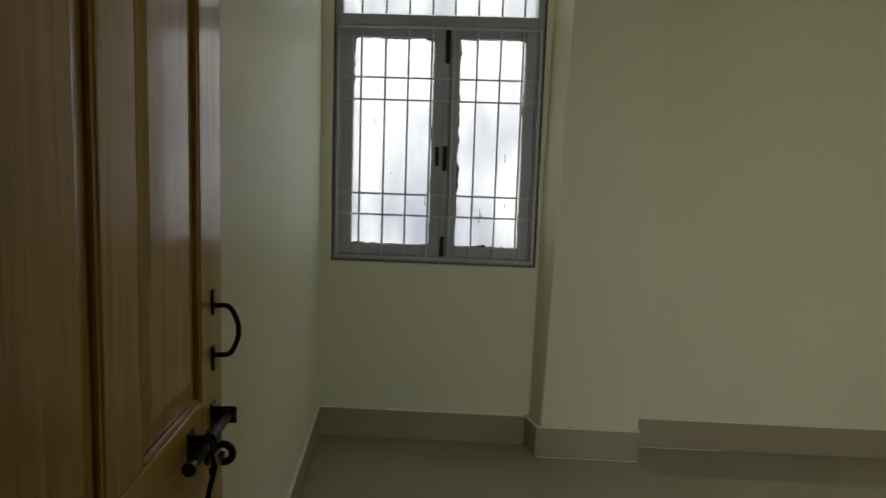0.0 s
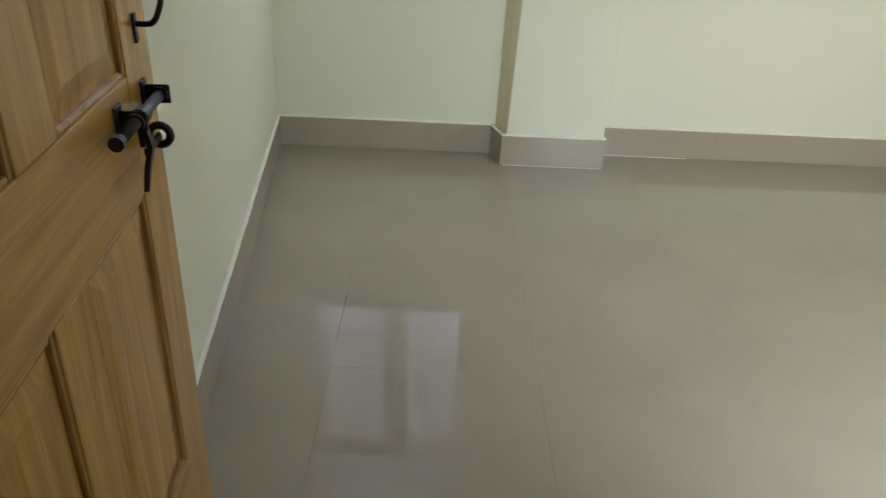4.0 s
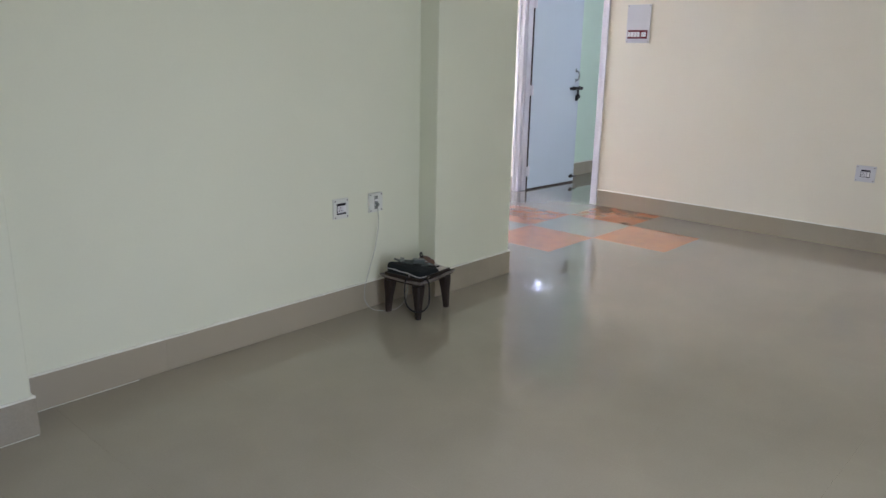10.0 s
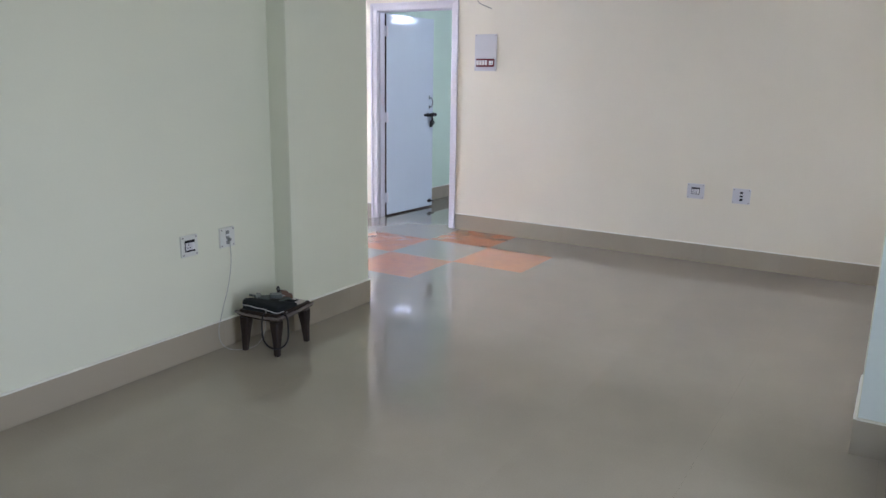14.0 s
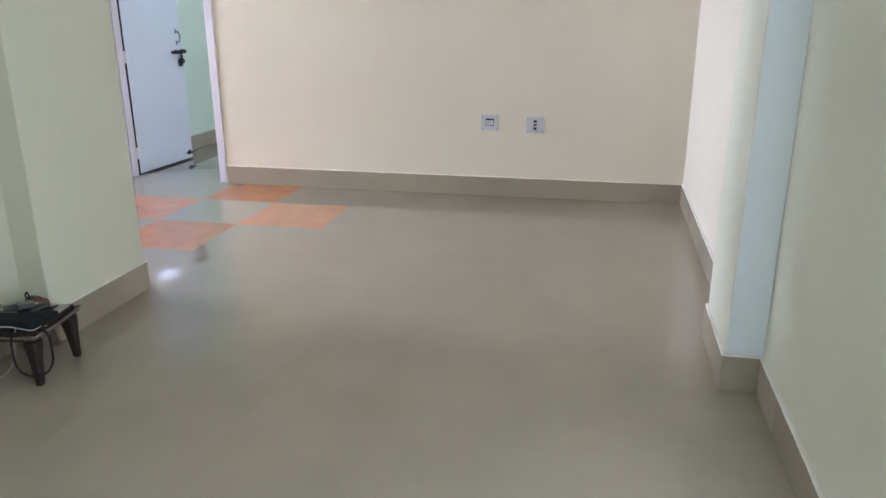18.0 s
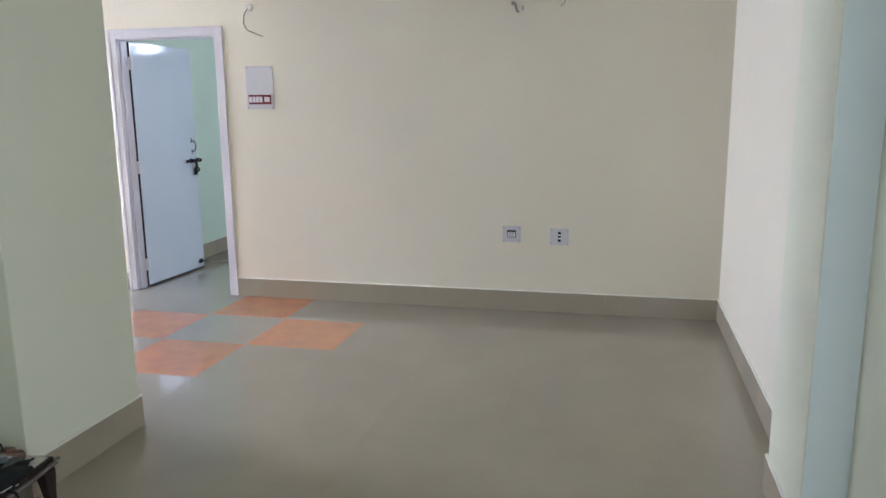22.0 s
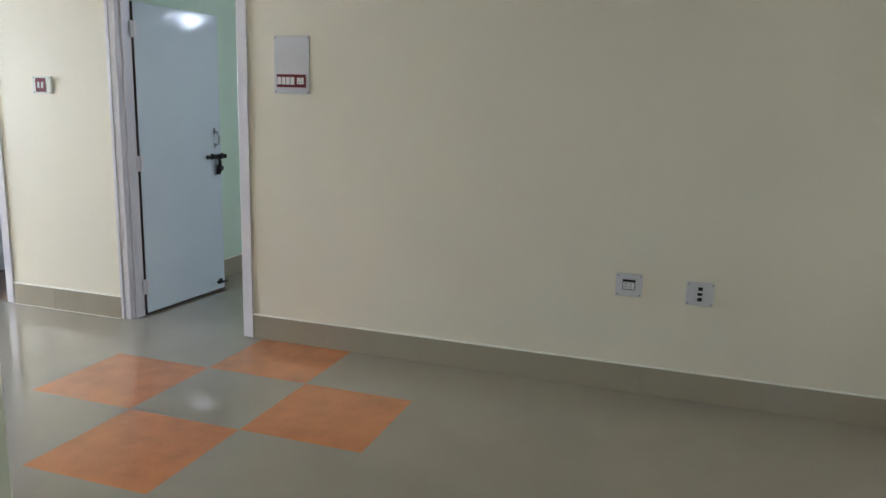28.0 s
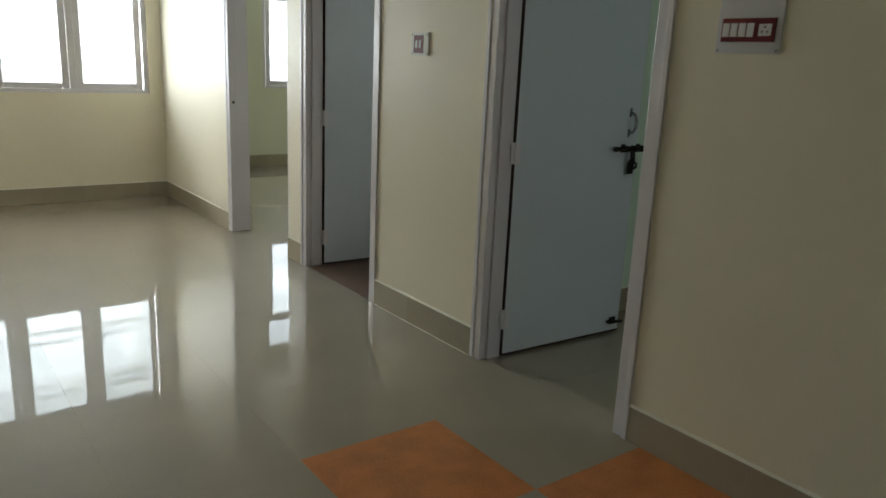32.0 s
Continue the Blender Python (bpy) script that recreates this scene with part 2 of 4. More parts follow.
SKIRT = tile_material("skirting_tile", (0.308, 0.268, 0.202), 0.5, 0.20, 0.20, each=0.5)
BATH = tile_material("brown_bath_tile", (0.12, 0.075, 0.055), 0.8, 0.35, 0.2)
GROUT = paint("floor_grout", (0.33, 0.30, 0.25), 0.9, 0.2, 200, 0.1)
LINE = paint("white_cement_line", (0.78, 0.76, 0.66), 0.7, 0.2, 150, 0.12, 9)
JOINT = paint("dark_floor_joint", (0.10, 0.09, 0.075), 0.8, 0.2, 150, 0.2, 20)
TEAK = wood("varnished_teak", (0.33, 0.162, 0.030), (0.57, 0.330, 0.076))
TEAKRAIL = wood("varnished_teak_cross_grain", (0.32, 0.156, 0.029), (0.56, 0.323, 0.074), 0.25, (0.9, 14, 14))
TEAKDARK = wood("dark_teak_moulding", (0.270, 0.130, 0.025), (0.49, 0.277, 0.064))
# near-black brown that paints the shade in the gaps round the leaves
GAPSHADE = paint("dark_gap_shade", (0.05, 0.03, 0.022), 0.8, 0.3, 120, 0.2, 10)
GLOSS = paint("glossy_white_door_paint", (0.61, 0.67, 0.725), 0.04, 0.24, 3.0, 0.03, 1.5, coat=0.2, rough_vary=0.015, streak=(14, 14, 0.6))
FRAME = paint("lilac_white_frame_paint", (0.64, 0.61, 0.64), 0.33, 0.06, 60, 0.05, 2.0)
WINFRAME = paint("grey_window_paint", (0.36, 0.37, 0.43), 0.4, 0.10, 60, 0.10, 3.0)
IRON = paint("black_oxidised_iron", (0.020, 0.017, 0.016), 0.38, 0.12, 90, 0.3, 12, metal=0.6)
STEEL = paint("dull_steel", (0.30, 0.28, 0.26), 0.35, 0.08, 80, 0.15, 10, metal=0.9)
CHROME = paint("worn_steel", (0.36, 0.365, 0.37), 0.28, 0.05, 80, 0.2, 10, metal=1.0)
BARS = paint("grey_painted_grille", (0.48, 0.485, 0.52), 0.45, 0.08, 120, 0.12, 8)
PLATE = paint("lilac_grey_switch_plate", (0.61, 0.595, 0.61), 0.3, 0.0, 50, 0.03, 4)
PLATEW = paint("white_plastic_plate", (0.655, 0.66, 0.60), 0.3, 0.0, 50, 0.04, 6)
CAP = paint("cream_plastic_cap", (0.62, 0.59, 0.50), 0.4, 0.0, 50, 0.05, 6)
MAROON = paint("maroon_switch_grid", (0.165, 0.032, 0.036), 0.35, 0.0, 50, 0.1, 20)
DARK = paint("black_plastic", (0.015, 0.014, 0.016), 0.35, 0.0, 50, 0.2, 10)
ROCK = paint("white_rocker", (0.72, 0.71, 0.70), 0.3, 0.0, 50, 0.03, 10)
STOOLRIM = paint("worn_stool_rim", (0.16, 0.135, 0.115), 0.5, 0.25, 60, 0.45, 14)
STOOLM = paint("dark_brown_stool_plastic", (0.030, 0.021, 0.017), 0.35, 0.15, 40, 0.35, 6)
STOOLSEAT = paint("worn_brown_seat", (0.085, 0.068, 0.055), 0.28, 0.15, 60, 0.35, 9)
CLOTH = paint("black_padded_cloth", (0.018, 0.021, 0.022), 0.8, 0.5, 220, 0.35, 12)
TRIMC = paint("pale_piping", (0.58, 0.58, 0.54), 0.7, 0.2, 150, 0.15, 20)
PAPER = paint("newsprint", (0.50, 0.47, 0.42), 0.8, 0.15, 120, 0.30, 26)
FLAP = paint("grey_green_cloth", (0.10, 0.115, 0.105), 0.8, 0.5, 200, 0.3, 14)
RAG = paint("pale_grey_cloth", (0.24, 0.25, 0.23), 0.85, 0.6, 160, 0.35, 24)
BROWN = paint("brown_leather", (0.13, 0.065, 0.035), 0.5, 0.3, 120, 0.3, 12)
WIREP = paint("pale_thin_wire", (0.36, 0.36, 0.32), 0.5, 0.0, 50, 0.1, 10)
WIRE = paint("grey_wire", (0.10, 0.10, 0.095), 0.5, 0.0, 50, 0.1, 10)
for m in (MAROON, DARK, CLOTH, STOOLM, GREEN, CREAM, MINT):
    m.node_tree.nodes["Principled BSDF"].inputs["Specular IOR Level"].default_value = 0.15
PANE = frosted("frosted_pane", 0.70, 0.93, (0.50, 0.53, 0.59), (0.74, 0.76, 0.79))
CLEARP = frosted("hall_pane", 0.55, 0.85, (0.46, 0.48, 0.50), (0.56, 0.58, 0.60))
GAP = paint("dark_blue_frame_edge", (0.15, 0.155, 0.20), 0.6, 0.2, 120, 0.3, 9)
STAIN = paint("brown_putty_edge", (0.14, 0.07, 0.045), 0.8, 0.3, 120, 0.3, 20)


# ---- building helpers ----
def bm_box(bm, lo, hi, bevel=0.0):
    """Adds a box, with its edges bevelled if asked."""
    r = bmesh.ops.create_cube(bm, size=1.0)
    vs = r["verts"]
    for v in vs:
        v.co = Vector([lo[i] + (v.co[i] + 0.5) * (hi[i] - lo[i]) for i in range(3)])
    if bevel:
        es = list({e for v in vs for e in v.link_edges})
        bmesh.ops.bevel(bm, geom=es, offset=bevel, segments=2, affect="EDGES", profile=0.5)
    return bm


def bm_cyl(bm, a, b, ra, rb=None, seg=12):
    """Adds a round bar from a to b."""
    a, b = Vector(a), Vector(b)
    d = b - a
    m = Matrix.Translation((a + b) / 2) @ d.to_track_quat("Z", "Y").to_matrix().to_4x4()
    bmesh.ops.create_cone(bm, cap_ends=True, segments=seg, radius1=ra, radius2=ra if rb is None else rb, depth=d.length, matrix=m)
    return bm


def bm_tube(bm, pts, r, seg=8):
    """Adds a bent round wire through points."""
    pts = [Vector(p) for p in pts]
    rings, up = [], Vector((0.31, 0.2, 0.93))
    for i, p in enumerate(pts):
        d = (pts[min(i + 1, len(pts) - 1)] - pts[max(i - 1, 0)]).normalized()
        u = d.cross(up).normalized()
        v = d.cross(u)
        rings.append([bm.verts.new(p + r * (math.cos(6.28319 * j / seg) * u + math.sin(6.28319 * j / seg) * v)) for j in range(seg)])
    for a, b in zip(rings, rings[1:]):
        for j in range(seg):
            bm.faces.new((a[j], a[(j + 1) % seg], b[(j + 1) % seg], b[j]))
    bm.faces.new(rings[0][::-1])
    bm.faces.new(rings[-1])
    return bm


def smooth_path(pts, n=8):
    """A rounder path through points (Catmull-Rom)."""
    p = [Vector(q) for q in pts]
    p = [2 * p[0] - p[1]] + p + [2 * p[-1] - p[-2]]
    out = []
    for i in range(1, len(p) - 2):
        for s in range(n):
            t = s / n
            out.append(0.5 * (2 * p[i] + (p[i + 1] - p[i - 1]) * t + (2 * p[i - 1] - 5 * p[i] + 4 * p[i + 1] - p[i + 2]) * t * t
                              + (3 * p[i] - p[i - 1] - 3 * p[i + 1] + p[i + 2]) * t ** 3))
    return out + [p[-2]]


def mesh_of(bm, name, material, smooth=False):
    bmesh.ops.recalc_face_normals(bm, faces=bm.faces)
    me = bpy.data.meshes.new(name)
    bm.to_mesh(me)
    bm.free()
    me.materials.append(material)
    if smooth:
        for p in me.polygons:
            p.use_smooth = True
    return me


def part(name, bm, material, parent=None, label="", smooth=False):
    """One mesh object, under a thing or a part."""
    ob = new(name, mesh_of(bm, name, material, smooth))
    if parent is not None:
        ob.parent = parent
    if label:
        tagged(ob, label)
    return ob


def thing(name, m, label, category, group=""):
    e = new(name)
    e.empty_display_size = 0.05
    e.matrix_world = m
    return tagged(e, label, category, group)


def B(lo, hi, bevel=0.0):
    return bm_box(bmesh.new(), lo, hi, bevel)


def structure(name, bm, material, label):
    ob = part(name, bm, material)
    return tagged(ob, label, name.rstrip("_0123456789").replace("_", " "), kind="structure")


def wall_along(name, axis, face, back, span, height, openings, material, label):
    """A wall whose length runs along x or y from span[0] to span[1]; face and back are its two sides; openings are (from, to, sill, head)."""
    bm = bmesh.new()
    lo, hi = min(face, back), max(face, back)

    def put(a, b, z0, z1):
        if b - a > 1e-4 and z1 - z0 > 1e-4:
            if axis == "x":
                bm_box(bm, (a, lo, z0), (b, hi, z1))
            else:
                bm_box(bm, (lo, a, z0), (hi, b, z1))

    at = span[0]
    for a, b, z0, z1 in sorted(openings):
        put(at, a, 0, height)
        put(a, b, 0, z0)
        put(a, b, z1, height)
        at = b
    put(at, span[1], 0, height)
    bmesh.ops.remove_doubles(bm, verts=bm.verts, dist=1e-5)
    return structure(name, bm, material, label)


# ---- the plan ----
H = 2.85            # ceiling
XE, XE2 = 6.855, 6.79    # face of the long east wall, and of its stretch past the bedroom door
WE = 0.13           # its thickness
YS, YSF = -3.02, -2.995   # south wall of the first room, and its far stretch
YN, YC = 6.53, 8.16     # north walls of the hall and of the bedroom
YR = 0.045          # face of the dividing wall past the first pillar
XP = 4.465          # end of the dividing wall
DOOR_A, DOOR_B, DOOR_C = (0.70, 1.68, 2.10), (2.63, 3.60, 2.10), (3.83, 4.81, 2.10)

WEST = pose(0, 0, 0, 0, 0, 5.68)    # the west wall runs a little askew
wall_along("wall_west", "y", 0.0, -0.15, (-3.22, 0.15), H, [], GREEN, "pale cream green painted wall beside the wooden door").matrix_world = WEST
wall_along("wall_north_window", "x", 0.0, 0.15, (0.0, 1.40), H, [(0.055, 1.06, 0.895, 2.56)], GREEN, "pale cream painted wall with the barred window")
wall_along("wall_north_room", "x", YR, 0.15, (1.40, XP), H, [], GREEN, "long pale green painted wall with two sockets")
wall_along("wall_hall_west", "y", XP, XP - 0.15, (0.15, YN), H, [], CREAM, "cream painted wall of the hall")
wall_along("wall_hall_north", "x", YN, YN + 0.15, (XP - 0.15, XE2 + 0.13), H, [(4.70, 6.66, 1.00, 2.17)], CREAM, "cream painted wall under the hall window")
wall_along("wall_east", "y", XE, XE + WE, (-3.2, 4.10), H, [(a, b, 0, c) for a, b, c in (DOOR_A, DOOR_B)] + [(DOOR_C[0], 4.10, 0, DOOR_C[2])], CREAM,
           "long cream painted wall with white door frames")
wall_along("wall_east_hall", "y", XE2, XE2 + 0.15, (4.10, YN), H, [(4.10, DOOR_C[1], 0, DOOR_C[2])], CREAM, "cream painted wall beside the hall window")
wall_along("wall_south", "x", YS, YS - 0.15, (0.25, 3.93), H, [(0.31, 1.34, 0, 2.12), (1.48, 2.62, 0.0, 2.12)], GREEN, "pale green painted wall with the entrance door")
wall_along("wall_south_far", "x", YSF, YSF - 0.15, (4.40, XE), H, [], CREAM, "cream painted wall beyond the pillar")
for nm, lo, hi, mt, lb in (
    ("pillar_window", (1.10, -0.145, 0), (1.575, 0.06, H), GREEN, "pale green pillar beside the barred window"),
    ("pillar_end", (3.775, -0.09, 0), (XP + 0.001, 0.06, H), GREEN, "pale green pillar at the end of the dividing wall"),
    ("pillar_south", (3.93, -3.17, 0), (4.43, -2.885, H), GREEN, "pale painted pillar in the south wall"),
):
    pil = structure(nm, B(lo, hi, 0.006), mt, lb)
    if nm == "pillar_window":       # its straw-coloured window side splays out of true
        # window side coloured straw yellow, the rest pale green
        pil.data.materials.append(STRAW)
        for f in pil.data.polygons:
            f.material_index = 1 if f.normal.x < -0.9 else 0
        for v in pil.data.vertices:
            if v.co.x < 1.2:
                v.co.x += (0.028 if v.co.y < -0.1 else -0.052) + v.co.z * (0.019 if v.co.y < -0.1 else 0.012) - (0.022 if v.co.z < 0.1 and v.co.y < -0.1 else 0)
# thin sheet over the pillar's west side; its colour stands in for bluish daylight
structure("pillar_face", B((3.9275, -3.02, 0.155), (3.9298, -2.889, H - 0.002)), DAYLITBLUE, "south pillar side coloured bluish white as if daylit")
structure("beam", B((XP, -0.09, 2.385), (XE, 0.255, H), 0.004), CREAM, "cream painted ceiling beam across the hall opening")
structure("ceiling", B((-0.9, -5.4, H), (10.4, 8.4, H + 0.15)), CEIL, "plain white distempered ceiling")

# rooms seen through the doors, and the landing outside the entrance
wall_along("wall_room_north", "x", 1.79, 1.94, (XE + WE, 10.08), H, [], MINT, "mint green painted wall of the side room")
wall_along("wall_room_east", "y", 10.08, 10.23, (-2.2, 1.94), H, [(-1.09, -0.61, 2.12, 2.46)], MINT, "mint green painted wall with a small high window")
wall_along("wall_room_south", "x", -2.05, -2.2, (XE + WE, 10.08), H, [(7.60, 8.80, 1.00, 2.12)], MINT, "mint green painted wall of the side room")
wall_along("wall_bath_south", "x", 2.45, 2.30, (XE + WE, 8.75), H, [], CEIL, "plain wall of the bathroom")
wall_along("wall_bath_north", "x", 3.62, 3.70, (XE + WE, 8.75), H, [], CEIL, "plain wall of the bathroom")
wall_along("wall_bath_east", "y", 8.75, 8.9, (2.30, 3.70), H, [(2.62, 3.12, 2.04, 2.48)], CEIL, "plain wall of the bathroom with an added high window")
wall_along("wall_bedroom_north", "x", YC, YC + 0.15, (XE2, 10.23), H, [(8.50, 9.78, 1.00, 2.56)], GREEN, "pale green painted wall under the bedroom window")
wall_along("wall_bedroom_east", "y", 10.08, 10.23, (3.70, YC), H, [], GREEN, "pale green painted wall of the bedroom")
wall_along("wall_bedroom_south", "x", 3.70, 3.62, (8.75, 10.23), H, [], GREEN, "pale green painted wall of the bedroom")
wall_along("wall_bedroom_west", "y", XE2 + 0.15, XE2, (YN + 0.15, YC), H, [], GREEN, "pale green painted wall of the bedroom")
wall_along("wall_landing_south", "x", -5.25, -5.4, (-0.75, 1.57), H, [], CREAM, "cream painted wall of the stair landing")
wall_along("wall_landing_west", "y", -0.6, -0.75, (-5.25, YS - 0.15), H, [], CREAM, "cream painted wall of the stair landing")
wall_along("wall_landing_east", "y", 1.42, 1.57, (-5.25, YS - 0.15), H, [], CREAM, "cream painted wall of the stair landing")
wall_along("wall_landing_north", "x", YS - 0.02, YS - 0.15, (-0.75, -0.15), H, [], CREAM, "cream painted wall of the stair landing")


# ---- windows ----
def ring(bm, x0, x1, z0, z1, wx, wz, y0, y1, bevel=0.003):
    """Four members of a rectangular frame in the x-z plane."""
    bm_box(bm, (x0, y0, z0), (x0 + wx, y1, z1), bevel)
    bm_box(bm, (x1 - wx, y0, z0), (x1, y1, z1), bevel)
    bm_box(bm, (x0 + wx, y0, z0), (x1 - wx, y1, z0 + wz), bevel)
    bm_box(bm, (x0 + wx, y0, z1 - wz), (x1 - wx, y1, z1), bevel)
    return bm


def ragged(bm, x0, x1, z0, z1, y, w, seed):
    """A thin uneven line of old putty round a pane."""
    rnd = random.Random(seed)
    pts = []
    for a, b, n in (((x0, z0), (x1, z0), 34), ((x1, z0), (x1, z1), 80), ((x1, z1), (x0, z1), 34), ((x0, z1), (x0, z0), 80)):
        for i in range(n):
            pts.append((a[0] + (b[0] - a[0]) * i / n, a[1] + (b[1] - a[1]) * i / n))
    cx, cz = (x0 + x1) / 2, (z0 + z1) / 2
    outer, inner = [], []
    for x, z in pts:
        k = w * (0.15 + 0.35 * rnd.random() + 1.7 * max(0.0, noise.noise(Vector((x * 9, z * 9, seed))) + 0.5 * noise.noise(Vector((x * 31, z * 31, seed)))))
        outer.append(bm.verts.new((x + math.copysign(0.004, x - cx), y, z + math.copysign(0.004, z - cz))))
        inner.append(bm.verts.new((x - math.copysign(k, x - cx), y - 0.003, z - math.copysign(k, z - cz))))
    n = len(pts)
    for i in range(n):
        bm.faces.new((outer[i], outer[(i + 1) % n], inner[(i + 1) % n], inner[i]))
    return bm


def casement_window(name, m, width, z0, z1, transom, leaves, frame_mat, pane_mat, label, grille, bars, rails, seed, putty=None, rail=0.0045):
    """A timber window in its opening: x along the wall, y outwards, front at y = 0.02. leaves: (from, to) of each sash."""
    w = thing(name, m, label, "window")
    w["kind"] = "structure"
    part("window_frame", ring(bmesh.new(), 0.0, width, z0, z1, 0.04, 0.035, 0.02, 0.10), frame_mat, w)
    if transom:
        part("transom", B((0.04, 0.012, transom), (width - 0.04, 0.10, transom + 0.05), 0.004), frame_mat, w)
    for i, (a, b) in enumerate(leaves):
        top = transom if transom else z1 - 0.035
        sash = part("sash", ring(bmesh.new(), a, b, z0 + 0.036, top - 0.002, 0.058, 0.052, 0.03, 0.065, 0.005), frame_mat, w)
        pane = part("pane", B((a + 0.050, 0.045, z0 + 0.080), (b - 0.050, 0.049, top - 0.046)), pane_mat, sash, "white frosted glass pane")
        pane.visible_shadow = pane_mat == PANE
        if putty:
            part("putty", ragged(bmesh.new(), a + 0.056, b - 0.056, z0 + 0.086, top - 0.052, 0.0445, 0.009, seed + i), putty, sash, "ragged brown putty line")
    for (a, b), (c, d) in zip(leaves, leaves[1:]):
        if c - b > 0.03:
            part("mullion", B((b + 0.003, 0.02, z0 + 0.036), (c - 0.003, 0.10, z1 - 0.036), 0.004), frame_mat, w)
    if transom:
        p = part("pane", B((0.036, 0.050, transom + 0.046), (width - 0.036, 0.054, z1 - 0.03)), pane_mat, w, "white frosted glass pane")
        p.visible_shadow = pane_mat == PANE
    yb = grille
    for x in bars:
        part("grille_bar", B((x - 0.0045, yb, z0 + 0.02), (x + 0.0045, yb + 0.009, (transom if transom else z1) - 0.005), 0.001), BARS, w)
        if transom:
            part("grille_bar", B((x - 0.0045, yb, transom + 0.052), (x + 0.0045, yb + 0.009, z1 - 0.036), 0.001), BARS, w)
    for z in rails:
        part("grille_rail", B((0.022, yb + 0.0095, z - rail), (width - 0.022, yb + 0.0145, z + rail), 0.001), BARS, w)
    return w


def window_catch(parent, x, z, y):
    """Small black casement catch."""
    c = part("catch", B((x - 0.009, y - 0.006, z - 0.045), (x + 0.009, y, z + 0.045), 0.002), IRON, parent, "black iron casement catch")
    part("catch_lever", bm_tube(bmesh.new(), smooth_path([(x, y - 0.005, z - 0.03), (x + 0.004, y - 0.028, z - 0.02), (x + 0.004, y - 0.028, z + 0.02), (x, y - 0.005, z + 0.03)], 4), 0.004, 6), IRON, c)


w1 = casement_window("window_1", pose(0.055, 0, 0), 1.005, 0.895, 2.56, 2.03, ((0.036, 0.538), (0.546, 0.972)), WINFRAME, PANE,
                     "grey painted casement window with frosted panes behind a barred iron grille", 0.002,
                     [0.135, 0.25, 0.36, 0.47, 0.575, 0.685, 0.795, 0.90], (1.129, 1.231, 1.682, 1.786), 5, STAIN)
part("grille_frame", ring(bmesh.new(), 0.02, 0.990, 0.915, 2.024, 0.012, 0.010, -0.002, 0.012, 0.002), BARS, w1)
part("meeting_strip", B((0.528, 0.022, 0.935), (0.552, 0.0298, 2.026), 0.002), WINFRAME, w1)
part("frame_edge", ring(bmesh.new(), 0.001, 1.004, 0.8965, 2.558, 0.007, 0.007, 0.012, 0.0198, 0.001), GAP, w1, "dark blue edge of the window frame")
for x, z, drop, lean in ((0.722, 1.168, 0.070, 0.004), (0.735, 1.150, 0.020, -0.010), (0.455, 1.235, 0.060, -0.003), (0.283, 1.338, 0.012, 0.004), (0.845, 1.205, 0.026, 0.0), (0.835, 1.44, 0.040, 0.003), (0.20, 1.60, 0.030, -0.003)):
    part("paint_drip", bm_tube(bmesh.new(), smooth_path([(x, 0.0440, z), (x + lean, 0.0438, z - drop * 0.5), (x - lean * 0.4, 0.0440, z - drop)], 4), 0.0016, 6), STAIN, w1)
window_catch(w1, 0.508, 1.42, 0.030)
part("tower_bolt", B((0.535, 0.018, 1.35), (0.556, 0.030, 1.47), 0.003), IRON, w1, "black iron bolt on the sash")
part("tower_bolt", B((0.533, 0.020, 1.86), (0.556, 0.030, 2.02), 0.003), IRON, w1, "black iron bolt on the sash")
part("tower_bolt", B((0.533, 0.020, 0.93), (0.554, 0.030, 1.03), 0.003), IRON, w1, "black iron bolt on the sash")
casement_window("window_2", pose(4.70, YN, 0), 1.96, 1.00, 2.17, 0, ((0.05, 0.63), (0.69, 1.27), (1.33, 1.91)), FRAME, CLEARP,
                "white painted three-leaf casement window with bright frosted panes", 0.085,
                [], (1.28, 1.38, 1.82, 1.92), 21, None, 0.011)
casement_window("window_3", pose(8.50, YC, 0), 1.28, 1.00, 2.56, 2.13, ((0.05, 0.61), (0.67, 1.23)), FRAME, CLEARP,
                "white painted casement window of the bedroom with bright panes", 0.085,
                [], (1.28, 1.38, 1.82, 1.92, 2.34), 31, None, 0.011)
casement_window("window_4", pose(10.08, -0.61, 0, 0, 0, -90), 0.48, 2.12, 2.46, 0, ((0.04, 0.44),), FRAME, CLEARP,
                "small white painted high window of the side room", 0.085, [0.16, 0.24, 0.32], (), 41)
# assumed window out of view, built for the added side room lamp
casement_window("window_6", pose(8.80, -2.05, 0, 0, 0, 180), 1.20, 1.00, 2.12, 0, ((0.05, 0.57), (0.63, 1.15)), FRAME, CLEARP,
                "unseen two-leaf casement window added to light the side room", 0.085, [], (1.28, 1.38, 1.82, 1.92), 61, None, 0.011)
# unseen window, put in for the added bathroom lamp
casement_window("window_5", pose(8.75, 3.12, 0, 0, 0, -90), 0.50, 2.04, 2.48, 0, ((0.04, 0.46),), FRAME, CLEARP,
                "unseen small high window added to light the bathroom", 0.085, [0.17, 0.25, 0.33], (), 51)


